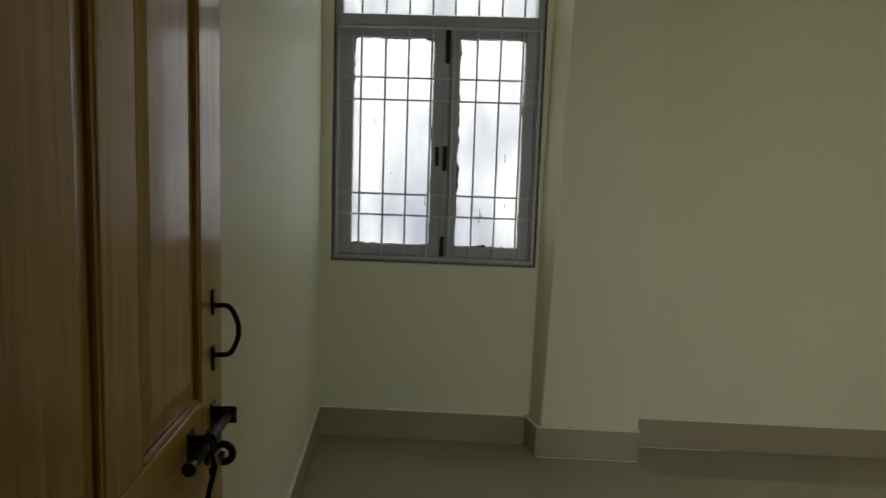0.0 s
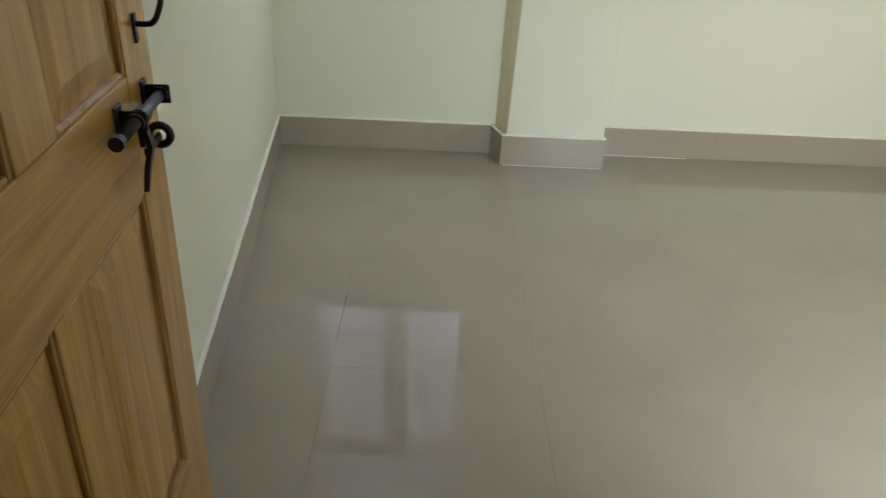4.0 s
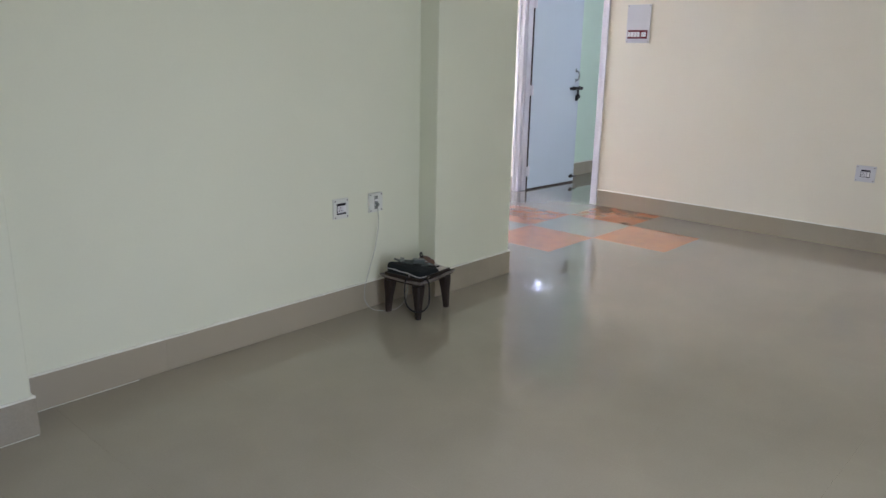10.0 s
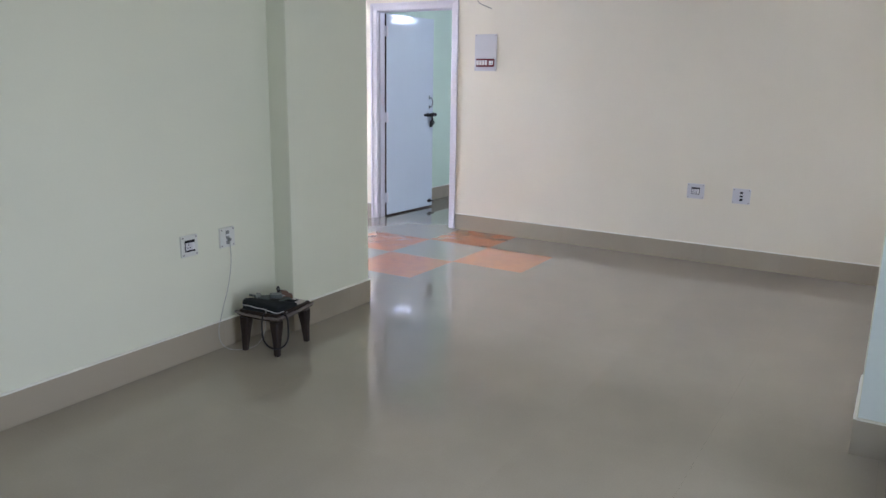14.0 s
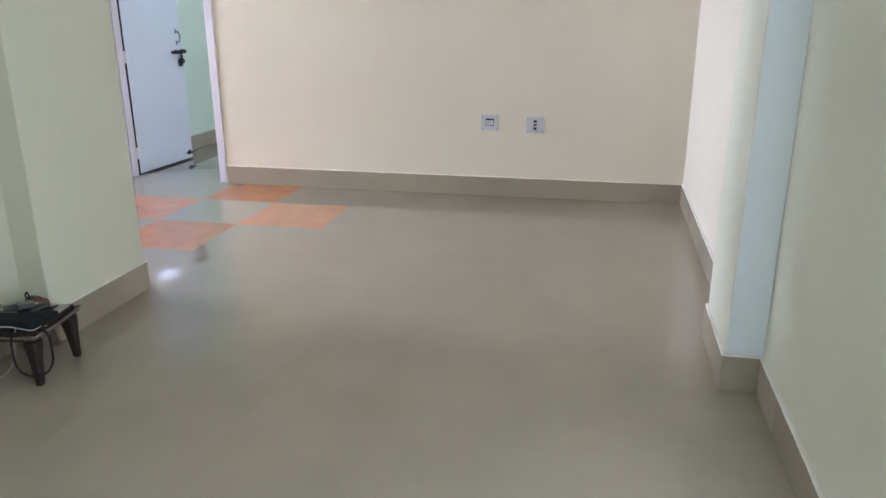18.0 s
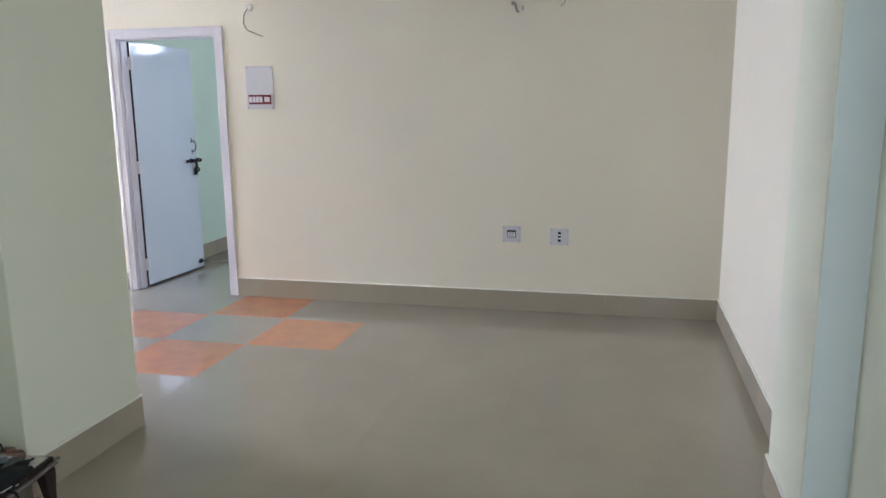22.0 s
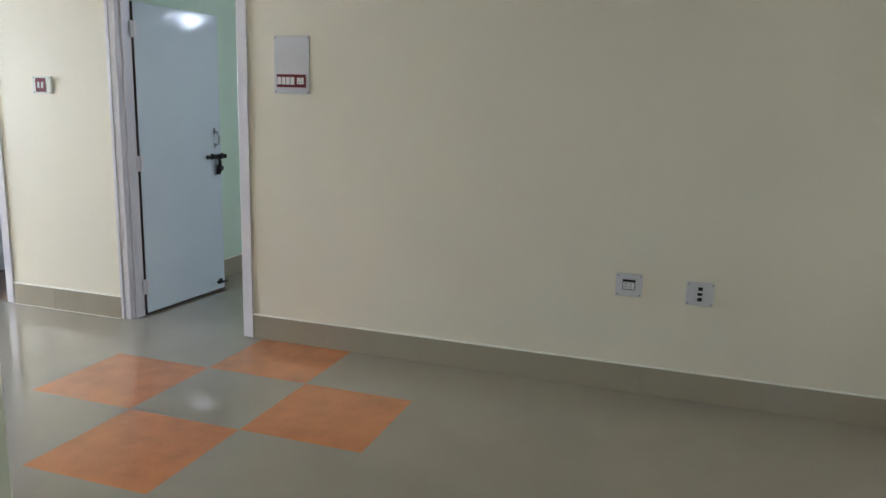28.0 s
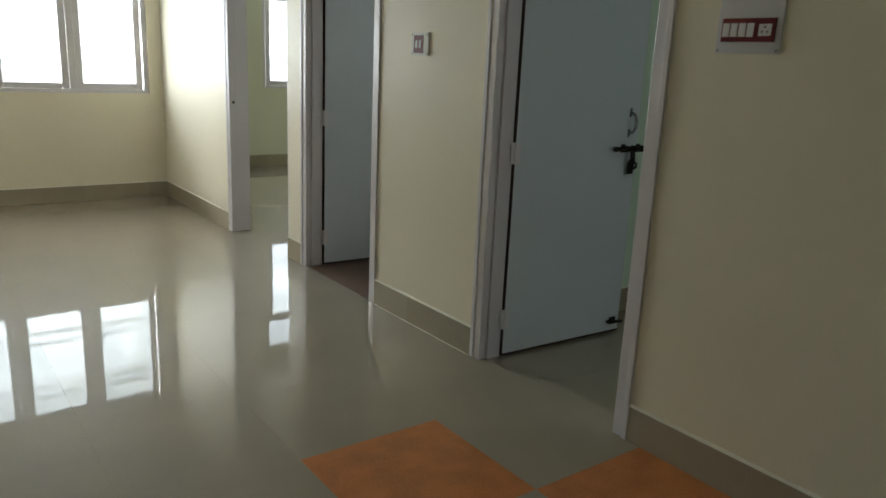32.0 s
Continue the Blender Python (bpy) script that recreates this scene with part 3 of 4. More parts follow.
# ---- doors ----
def door_frame(w, y0, y1, top, x0, x1):
    """Painted timber frame round an opening in a wall that runs along y; x0 is the front, x1 the rebate that takes the leaf."""
    for a, b, near in ((y0, y0 + 0.06, True), (y1 - 0.06, y1, False)):
        bm = B((x0 - 0.006, a, 0), (x0 + 0.035, b, top), 0.004)
        inner = (a, b) if near else (a - 0.014, b)
        rebate = (a, b - 0.022) if near else (a + 0.022, b)
        bm_box(bm, (x0 + 0.035, inner[0], 0), (x1, inner[1], top), 0.003)
        bm_box(bm, (x1, rebate[0], 0), (x1 + 0.022, rebate[1], top), 0.002)
        e0, e1 = (a - 0.012, a + 0.012) if near else (b - 0.012, b + 0.012)
        bm_box(bm, (x0 - 0.012, e0, 0), (x0 - 0.001, e1, top + 0.012), 0.003)
        part("jamb", bm, FRAME, w)
    bm = B((x0 - 0.006, y0 + 0.06, top - 0.06), (x0 + 0.035, y1 - 0.06, top), 0.004)
    bm_box(bm, (x0 + 0.035, y0 + 0.060, top - 0.066), (x1, y1 - 0.074, top), 0.003)
    bm_box(bm, (x0 - 0.012, y0 + 0.012, top - 0.012), (x0 - 0.001, y1 - 0.012, top + 0.012), 0.003)
    part("head", bm, FRAME, w)


def d_handle(parent, x, z0, z1, y, mat=IRON, r=0.0065):
    """D-shaped pull handle with a foot at each end; y is the door's face, the pull stands out towards -y."""
    zc = (z0 + z1) / 2
    h = part("handle", bm_tube(bmesh.new(), smooth_path([(x, y, z0 + 0.018), (x, y - 0.028, z0 + 0.020), (x, y - 0.042, z0 + 0.045), (x, y - 0.044, zc),
                                                         (x, y - 0.042, z1 - 0.045), (x, y - 0.028, z1 - 0.020), (x, y, z1 - 0.018)], 6), r, 10), mat, parent, "black iron pull handle" if mat == IRON else "dull steel pull handle", True)
    for z in (z0 + 0.012, z1 - 0.012):
        part("foot", B((x - 0.008, y - 0.004, z - 0.022), (x + 0.008, y, z + 0.022), 0.0015), mat, h)
    return h


def aldrop(parent, x0, x1, z, y, rod=0.009, wide=0.016):
    """Sliding rod bolt in two square collars, with its hasp and the eye for a padlock, standing out towards -y."""
    yc = y - 0.026
    a = part("aldrop", bm_cyl(bmesh.new(), (x0, yc, z), (x1, yc, z), rod, None, 14), IRON, parent, "black iron sliding bolt", True)
    part("rod_end", bm_cyl(bmesh.new(), (x0 - 0.006, yc, z), (x0 + 0.010, yc, z), rod * 1.2, rod * 1.15, 14), IRON, a)
    for c in (x0 + 0.38 * (x1 - x0), x1 - 0.012):
        bm = B((c - 0.015, y - 0.004, z - 0.022), (c + 0.015, y, z + 0.022), 0.0015)
        bm_box(bm, (c - 0.003, y - 0.041, z - 0.015), (c + 0.003, y - 0.003, z + 0.015), 0.0028)
        bm_cyl(bm, (c - 0.009, yc, z), (c + 0.009, yc, z), rod * 1.45, None, 16)
        part("holder", bm, IRON, a)
    hx = x0 + (0.48 if wide < 0.03 else 0.62) * (x1 - x0)
    ex = hx + (0.33 * (x1 - x0) if wide < 0.03 else 0.022)
    drop = 0.0 if wide < 0.03 else 0.030
    bm = bmesh.new()
    bm_cyl(bm, (hx - 0.010, yc, z), (hx + 0.010, yc, z), rod * 1.5, None, 14)
    w1, w2, w3, w4 = (0.7, 1.0, 0.8, 0.35) if wide < 0.03 else (0.55, 0.65, 1.0, 0.9)
    for (ya, za, wa), (yb, zb, wb) in (((yc, -0.008, w1), (y - 0.034, -0.045, w2)), ((y - 0.034, -0.045, w2), (y - 0.024, -0.085, w3)), ((y - 0.024, -0.085, w3), (y - 0.018, -0.118 - drop * 0.5, w4))):
        r = bmesh.ops.create_cube(bm, size=1.0)
        for v in r["verts"]:
            low = v.co.z < 0
            v.co = Vector((hx + v.co.x * wide * (wb if low else wa), (yb if low else ya) + v.co.y * 0.008, z + (zb if low else za)))
    part("hasp", bm, IRON, a)
    e = part("padlock_eye", bm_tube(bmesh.new(), [(ex, y - 0.026 + 0.016 * math.cos(t), z - 0.056 - drop + 0.016 * math.sin(t)) for t in [6.2832 * i / 16 for i in range(17)]], 0.0065, 8), IRON, a, "", True)
    part("eye_plate", B((ex - 0.022, y - 0.008, z - 0.070 - drop), (ex + 0.010, y, z - 0.042 - drop), 0.002), IRON, e)
    part("eye_arm", B((hx, y - 0.030, z - 0.062 - drop), (ex - 0.003, y - 0.022, z - 0.050 - drop), 0.002), IRON, e)
    return a


def hinge(parent, z, y):
    h = part("hinge", B((-0.030, y - 0.004, z - 0.05), (0.026, y + 0.001, z + 0.05), 0.001), FRAME, parent, "painted steel butt hinge")
    part("hinge_pin", bm_cyl(bmesh.new(), (-0.004, y - 0.007, z - 0.052), (-0.004, y - 0.007, z + 0.052), 0.006, None, 10), FRAME, h)


def flush_leaf(w, m, length, hardware):
    leaf = part("leaf", B((0, 0, 0.017), (length, 0.035, 2.03), 0.002), GLOSS, w, "glossy white flush door leaf standing open")
    leaf.matrix_world = m
    # dark strips stand in for shade under the leaf and along its hinge gap
    part("bottom_gap_shade", B((0.002, 0.002, 0.007), (length - 0.002, 0.033, 0.0168)), GAPSHADE, leaf, "dark strip for the shaded gap beside the leaf")
    part("hinge_gap_shade", B((-0.0015, 0.002, 0.018), (0.0, 0.034, 2.028)), GAPSHADE, leaf, "dark strip for the shaded gap beside the leaf")
    for z in (0.20, 1.02, 1.86):
        hinge(leaf, z, 0.0)
    if hardware:
        d_handle(leaf, length - 0.070, 1.092, 1.222, 0.0, CHROME, 0.0075)
        aldrop(leaf, length - 0.178, length + 0.018, 1.025, 0.0, 0.012, 0.046)
        st = part("door_stopper", bm_cyl(bmesh.new(), (length - 0.10, -0.012, 0.075), (length - 0.005, -0.030, 0.070), 0.010, 0.008, 12), IRON, leaf, "black door stopper", True)
        part("stopper_plate", B((length - 0.075, -0.012, 0.055), (length - 0.035, 0.0, 0.095), 0.003), IRON, st)
    return leaf


def flush_door(name, opening, x0, x1, leaf_m, length, hardware, label):
    w = thing(name, pose(x0, (opening[0] + opening[1]) / 2, 0), label, "door")
    w["kind"] = "structure"
    inner = Matrix.Translation((-x0, -(opening[0] + opening[1]) / 2, 0))
    before = set(scene.objects)
    door_frame(w, *opening, x0, x1)
    for ob in set(scene.objects) - before:
        ob.matrix_basis = inner
    if leaf_m is not None:
        leaf = flush_leaf(w, Matrix.Identity(4), length, hardware)
        leaf.matrix_basis = inner @ leaf_m
    return w


flush_door("door_1", DOOR_A, XE, XE + 0.114, pose(6.976, 1.592, 0, 0, 0, -2.6), 0.815, True, "open glossy white door in a lilac white frame with black fittings")
flush_door("door_2", DOOR_B, XE, XE + 0.110, pose(6.976, 3.512, 0, 0, 0, -3.0), 0.80, False, "open white bathroom door in a lilac white frame")
d3 = thing("door_3", pose(XE2, DOOR_C[1], 0), "open bedroom doorway with a lilac white frame", "door")
d3["kind"] = "structure"
SILL = Matrix.Translation((-XE2, -DOOR_C[1], 0))
bm = B((XE2 - 0.008, DOOR_C[1] - 0.06, 0), (XE2 + 0.05, DOOR_C[1], 2.10), 0.004)
bm_box(bm, (XE2 + 0.05, DOOR_C[1] - 0.05, 0), (XE2 + 0.154, DOOR_C[1], 2.10), 0.003)
bm_box(bm, (XE2 - 0.012, DOOR_C[1] - 0.012, 0), (XE2 - 0.001, DOOR_C[1] + 0.014, 2.112), 0.003)
part("jamb", bm, FRAME, d3).matrix_basis = SILL
bm = B((XE + 0.004, DOOR_C[0], 0), (XE + 0.05, DOOR_C[0] + 0.022, 2.10), 0.004)
bm_box(bm, (XE + 0.05, DOOR_C[0], 0), (XE + WE + 0.004, DOOR_C[0] + 0.012, 2.10), 0.003)
part("jamb", bm, FRAME, d3).matrix_basis = SILL
part("head", B((XE + 0.004, DOOR_C[0] + 0.022, 2.04), (XE + WE - 0.05, DOOR_C[1] - 0.06, 2.10), 0.004), FRAME, d3).matrix_basis = SILL
hole = part("bolt_hole", bm_cyl(bmesh.new(), (XE2 + 0.025, DOOR_C[1] - 0.064, 1.04), (XE2 + 0.025, DOOR_C[1] - 0.058, 1.04), 0.011, None, 14), DARK, d3, "dark bolt hole")
hole.matrix_basis = SILL


def raised_panel(bm, x0, x1, z0, z1, depth, rise, inset):
    """A fielded panel: flat border sunk by depth, sloping up to a flat field."""
    a = [bm.verts.new(p) for p in ((x0, depth, z0), (x1, depth, z0), (x1, depth, z1), (x0, depth, z1))]
    b = [bm.verts.new(p) for p in ((x0 + inset, rise, z0 + inset), (x1 - inset, rise, z0 + inset), (x1 - inset, rise, z1 - inset), (x0 + inset, rise, z1 - inset))]
    c = [bm.verts.new((v.co.x, 0.032, v.co.z)) for v in a]
    bm.faces.new(b)
    bm.faces.new(c[::-1])
    for i in range(4):
        j = (i + 1) % 4
        bm.faces.new((a[i], a[j], b[j], b[i]))
        bm.faces.new((c[i], c[j], a[j], a[i]))
    return bm


def wooden_door():
    """Panelled entrance door: x from the hinge to the free edge, y = 0 is the face, z up."""
    w = thing("door_4", pose(0.384, -3.169, 0), "open varnished teak entrance door with raised panels and black iron bolt", "door")
    w["kind"] = "structure"
    m = pose(0, 0, 0, 0, 0, 94.83)
    L, zb, zt = 0.866, 0.012, 2.06
    us = [(0.0, 0.105), (0.362, 0.474), (0.740, L)]
    zs = [(zb, 0.27), (0.832, 1.018), (1.92, zt)]
    bits = []
    for i, (a, b) in enumerate(us):
        if i != 1:
            bits.append(part("stile", B((a, 0, zb), (b, 0.038, zt), 0.003), TEAK, w))
        else:
            for z0, z1 in ((0.27, 0.832), (1.018, 1.92)):
                bits.append(part("mullion", B((a, 0, z0), (b, 0.038, z1), 0.003), TEAK, w))
    for z0, z1 in zs:
        bits.append(part("rail", B((us[0][1], 0, z0), (us[2][0], 0.038, z1), 0.003), TEAKRAIL, w))
    for a, b in ((0.105, 0.362), (0.474, 0.740)):
        for z0, z1 in ((0.27, 0.832), (1.018, 1.92)):
            bits.append(part("panel", raised_panel(bmesh.new(), a, b, z0, z1, 0.012, 0.003, 0.050), TEAK, w))
            bm = bmesh.new()
            ring(bm, a - 0.001, b + 0.001, z0 - 0.001, z1 + 0.001, 0.011, 0.011, 0.0015, 0.020, 0.005)
            bits.append(part("moulding", bm, TEAKDARK, w))
    h = d_handle(w, 0.807, 1.062, 1.184, 0.0, IRON, 0.0046)
    a = aldrop(w, 0.583, 0.816, 0.974, 0.0, 0.0088)
    for ob in bits + [h, a]:
        ob.matrix_basis = m
    fr = [part("jamb", B((-0.055, -0.0, 0), (0.004, 0.12, 2.12), 0.003), TEAKDARK, w), part("jamb", B((0.870, -0.0, 0), (0.930, 0.12, 2.12), 0.003), TEAKDARK, w),
          part("head", B((0.004, -0.0, 2.065), (0.870, 0.12, 2.12), 0.003), TEAKDARK, w)]
    for ob in fr:
        ob.matrix_basis = pose(0, -0.135, 0)
    return w


wooden_door()


# ---- switch plates, sockets and loose wires on the walls ----
def on_east(y, z):
    """Frame of a thing on the east wall: x runs to the right as one faces it, -y comes out of the wall."""
    return pose(XE, y, z, 0, 0, -90)


def screws(parent, w, h, y):
    for sx in (-1, 1):
        for sz in (-1, 1):
            part("screw", bm_cyl(bmesh.new(), (sx * (w / 2 - 0.010), y, sz * (h / 2 - 0.010)), (sx * (w / 2 - 0.010), y - 0.0025, sz * (h / 2 - 0.010)), 0.0042, None, 10), STEEL, parent)


def rocker(parent, x, z, w, h, y):
    bm = B((x - w / 2, y - 0.004, z - h / 2), (x + w / 2, y, z + h / 2), 0.001)
    for v in bm.verts:
        if v.co.z > z and v.co.y < y - 0.002:
            v.co.y += 0.003
    return part("rocker", bm, ROCK, parent)


def switchboard(m):
    t = thing("switchboard", m, "tall lilac grey switchboard with white switches in a maroon grid", "switchboard")
    part("plate", B((-0.112, -0.007, -0.16), (0.112, 0.0, 0.16), 0.002), PLATE, t)
    screws(t, 0.224, 0.32, -0.007)
    grid = part("switch_grid", B((-0.092, -0.0150, -0.124), (0.092, -0.0065, -0.052), 0.001), MAROON, t, "maroon switch grid")
    for i in range(4):
        rocker(grid, -0.075 + 0.0285 * i, -0.088, 0.024, 0.042, -0.0150)
    face = part("socket_face", B((0.040, -0.0180, -0.106), (0.082, -0.0150, -0.070), 0.001), ROCK, grid)
    for x, z in ((0.052, -0.094), (0.070, -0.094), (0.061, -0.079)):
        part("pin_hole", bm_cyl(bmesh.new(), (x, -0.0184, z), (x, -0.0174, z), 0.0034, None, 8), DARK, face)
    return t


def socket_plate(m, name, label, kind, w=0.132, h=0.118, mat=PLATE):
    t = thing(name, m, label, "socket" if kind != "switch" else "switch", "sockets low on the walls" if kind != "switch" else "")
    part("plate", B((-w / 2, -0.0125, -h / 2), (w / 2, 0.0, h / 2), 0.0018), mat, t)
    screws(t, w, h, -0.0125)
    if kind == "pair":
        wide, low = (0.030, -0.029) if mat == PLATEW else (0.032, -0.024)
        g = part("socket_grid", B((-wide, -0.0150, low), (wide, -0.0115, 0.030), 0.001), DARK, t, "dark module grid")
        f = part("socket_face", B((-0.028, -0.019, -0.020), (0.010, -0.0150, 0.018), 0.002), PLATE, g)
        for x, z in ((-0.018, -0.007), (-0.004, -0.007), (-0.011, 0.008)):
            part("pin_hole", bm_cyl(bmesh.new(), (x, -0.0194, z), (x, -0.0184, z), 0.0034, None, 8), DARK, f)
        rocker(g, 0.020, -0.001, 0.016, 0.036, -0.0150)
    elif kind == "single":
        g = part("socket_grid", B((-0.011, -0.0150, -0.036), (0.011, -0.0115, 0.036), 0.001), RAG if mat == PLATEW else DARK, t, "narrow module grid")
        rocker(g, 0.0, 0.0135, 0.022, 0.010, -0.0150)
        rocker(g, 0.0, -0.0115, 0.022, 0.010, -0.0150)
    else:
        g = part("switch_grid", B((-0.050, -0.0150, -0.044), (0.034, -0.0115, 0.044), 0.001), MAROON, t, "maroon switch grid")
        rocker(g, -0.024, 0.0, 0.017, 0.038, -0.0150)
        rocker(g, 0.007, 0.0, 0.017, 0.038, -0.0150)
    return t


switchboard(on_east(0.400, 1.646))
socket_plate(on_east(-1.540, 0.572), "wall_socket", "grey square socket plate with a switch, above the skirting", "pair")
socket_plate(on_east(-1.886, 0.562), "wall_socket", "grey square plate with one narrow dark module", "single")
socket_plate(on_east(2.225, 1.502), "wall_switch", "white switch plate with two switches in a maroon grid", "switch", 0.150, 0.112, PLATEW)
socket_plate(pose(3.185, YR, 0.588), "wall_socket", "pale square socket plate with a switch above a low stool", "pair", 0.100, 0.106, PLATEW)
socket_plate(pose(3.428, YR, 0.590), "wall_socket", "pale square plate with a thin charger wire plugged in", "single", 0.098, 0.104, PLATEW)

t = thing("hanging_wire", on_east(0.449, 2.237), "thin black wire end hanging from a white junction cap", "wire")
part("junction_cap", bm_cyl(bmesh.new(), (0, 0, 0), (0, -0.018, 0), 0.030, 0.025, 20), CAP, t, "round cream cap")
part("wire", bm_tube(bmesh.new(), smooth_path([(-0.004, -0.015, -0.01), (-0.030, -0.030, -0.05), (-0.036, -0.035, -0.12), (-0.010, -0.040, -0.165), (0.055, -0.045, -0.195), (0.100, -0.045, -0.212)], 6), 0.0032, 7), WIRE, t, "", True)
part("bare_end", bm_cyl(bmesh.new(), (0.098, -0.045, -0.211), (0.116, -0.045, -0.217), 0.004, 0.003, 8), STEEL, t)
t = thing("lamp_point", on_east(-1.545, 2.165), "grey wire stubs at an unused lamp point on the wall", "wire")
part("wire_stub", bm_tube(bmesh.new(), smooth_path([(-0.010, 0, 0.015), (-0.008, -0.030, 0.022), (0.012, -0.042, 0.008), (0.024, -0.036, -0.030), (0.038, -0.030, -0.040)], 6), 0.008, 8), STEEL, t, "bent grey wire", True)
part("wire_stub", bm_tube(bmesh.new(), smooth_path([(0.060, 0, -0.005), (0.062, -0.022, -0.010), (0.064, -0.028, -0.028)], 6), 0.004, 8), WIRE, t, "dark wire end", True)
t = thing("wire_loop", on_east(-1.885, 2.20), "thin curved wire loop standing out of the wall", "wire")
part("wire", bm_tube(bmesh.new(), smooth_path([(-0.02, 0, 0.045), (0.004, -0.022, 0.03), (0.010, -0.030, 0.0), (0.004, -0.022, -0.03), (-0.022, 0, -0.045)], 6), 0.0028, 7), STEEL, t, "", True)


# ---- the low stool with the things lying on it ----
STOOL = pose(3.548, -0.172, 0, 0, 0, 7)


def low_stool():
    """Seat with drawn-out, slightly lifted corners on four square tapered legs."""
    s = thing("low_stool", STOOL, "dark brown low plastic stool with four tapered legs against the skirting", "stool")
    hx, hy, n = 0.160, 0.135, 14

    def at(u, v, drop):
        x = hx * u * (1 - 0.07 * (1 - v * v) * abs(u))
        y = hy * v * (1 - 0.07 * (1 - u * u) * abs(v))
        edge = max(abs(u), abs(v)) ** 8
        return (x * (1 - 0.05 * drop), y * (1 - 0.05 * drop), 0.206 + 0.012 * u * u * v * v + 0.003 * edge - 0.022 * drop)

    bm = bmesh.new()
    tops, lows = ([[bm.verts.new(at(2 * i / n - 1, 2 * j / n - 1, d)) for j in range(n + 1)] for i in range(n + 1)] for d in (0, 1))
    for i in range(n):
        for j in range(n):
            bm.faces.new((tops[i][j], tops[i + 1][j], tops[i + 1][j + 1], tops[i][j + 1]))
            bm.faces.new((lows[i][j], lows[i][j + 1], lows[i + 1][j + 1], lows[i + 1][j]))
    for i in range(n):
        for q in (0, n):
            bm.faces.new((tops[i][q], lows[i][q], lows[i + 1][q], tops[i + 1][q]))
            bm.faces.new((tops[q][i], lows[q][i], lows[q][i + 1], tops[q][i + 1]))
    seat = part("seat", bm, STOOLSEAT, s, "glossy worn brown seat")
    loop = [at(2 * i / n - 1, -1, 0.3) for i in range(n)] + [at(1, 2 * i / n - 1, 0.3) for i in range(n)] + [at(1 - 2 * i / n, 1, 0.3) for i in range(n)] + [at(-1, 1 - 2 * i / n, 0.3) for i in range(n + 1)]
    part("seat_rim", bm_tube(bmesh.new(), loop, 0.0062, 8), STOOLRIM, seat, "paler worn rim", True)
    bm = bmesh.new()
    ring(bm, -0.146, 0.146, -0.117, 0.117, 0.014, 0.014, 0, 0.042, 0.003)
    bmesh.ops.rotate(bm, verts=bm.verts, cent=(0, 0, 0), matrix=Matrix.Rotation(radians(90), 3, "X"))
    for v in bm.verts:
        v.co.z += 0.1865
    part("apron", bm, STOOLM, s)
    profile = ((0.0, 0.0120), (0.004, 0.0140), (0.10, 0.0205), (0.150, 0.0270), (0.1845, 0.0290))
    for sx in (-1, 1):
        for sy in (-1, 1):
            bm = bmesh.new()
            rows = []
            for z, r in profile:
                cx, cy = sx * (0.129 - 0.05 * z), sy * (0.103 - 0.04 * z)
                c = 0.35 * r
                rows.append([bm.verts.new((cx + a, cy + b, z)) for a, b in ((r, -r + c), (r, r - c), (r - c, r), (-r + c, r), (-r, r - c), (-r, -r + c), (-r + c, -r), (r - c, -r))])
            for ra, rb in zip(rows, rows[1:]):
                for q in range(8):
                    bm.faces.new((ra[q], ra[(q + 1) % 8], rb[(q + 1) % 8], rb[q]))
            bm.faces.new(rows[0][::-1])
            bm.faces.new(rows[-1])
            part("leg", bm, STOOLM, s)
    return s


def puffy(bm, lo, hi, cuts=5, amount=0.004, seed=1):
    """A soft box with rounded edges and uneven faces."""
    bm_box(bm, lo, hi)
    bmesh.ops.bevel(bm, geom=list(bm.edges), offset=min(hi[i] - lo[i] for i in range(3)) * 0.35, segments=3, affect="EDGES", profile=0.6)
    bmesh.ops.subdivide_edges(bm, edges=list(bm.edges), cuts=2, use_grid_fill=True)
    for v in bm.verts:
        v.co += Vector((0, 0, 1)) * amount * noise.noise(v.co * 22 + Vector((seed, 0, 0))) + Vector((1, 1, 0)) * amount * 0.6 * noise.noise(v.co * 15 + Vector((0, seed, 3)))
    return bm


low_stool()
n1 = thing("newspaper", STOOL @ pose(0.026, 0.004, 0.2125, 0, 0, 3), "folded grey newspaper lying on the low stool", "newspaper")
for i, (dx, rz) in enumerate(((0.0, 0), (0.010, 6), (-0.004, -4))):
    bm = B((-0.118 + dx, -0.108, 0.001 + i * 0.004), (0.112 + dx, 0.104, 0.0042 + i * 0.004), 0.001)
    bmesh.ops.subdivide_edges(bm, edges=list(bm.edges), cuts=5, use_grid_fill=True)
    for v in bm.verts:
        v.co.z += 0.005 * abs(noise.noise(Vector((v.co.x * 14, v.co.y * 14, i)))) + 0.010 * max(0, v.co.x - 0.06) / 0.06 * (i == 2)
    part("sheet", bm, PAPER, n1).matrix_basis = pose(0, 0, 0, 0, 0, rz)
b1 = thing("pouch", STOOL @ pose(-0.046, -0.004, 0.2255, 0, 0, 3), "black padded cloth pouch with a pale zip on the stool", "pouch")
bm = puffy(bmesh.new(), (-0.100, -0.112, 0.0), (0.092, 0.108, 0.052), 5, 0.010, 3)
for v in bm.verts:      # plump at the zip side, sinking across the stool, with soft folds
    v.co.z = 0.001 + v.co.z * (1.0 - 5.2 * max(0.0, v.co.x + 0.035)) * (1 - 0.12 * math.sin(40 * (v.co.x + 0.5 * v.co.y))) * (1.0 + 0.5 * v.co.y)
part("body", bm, CLOTH, b1, "", True)
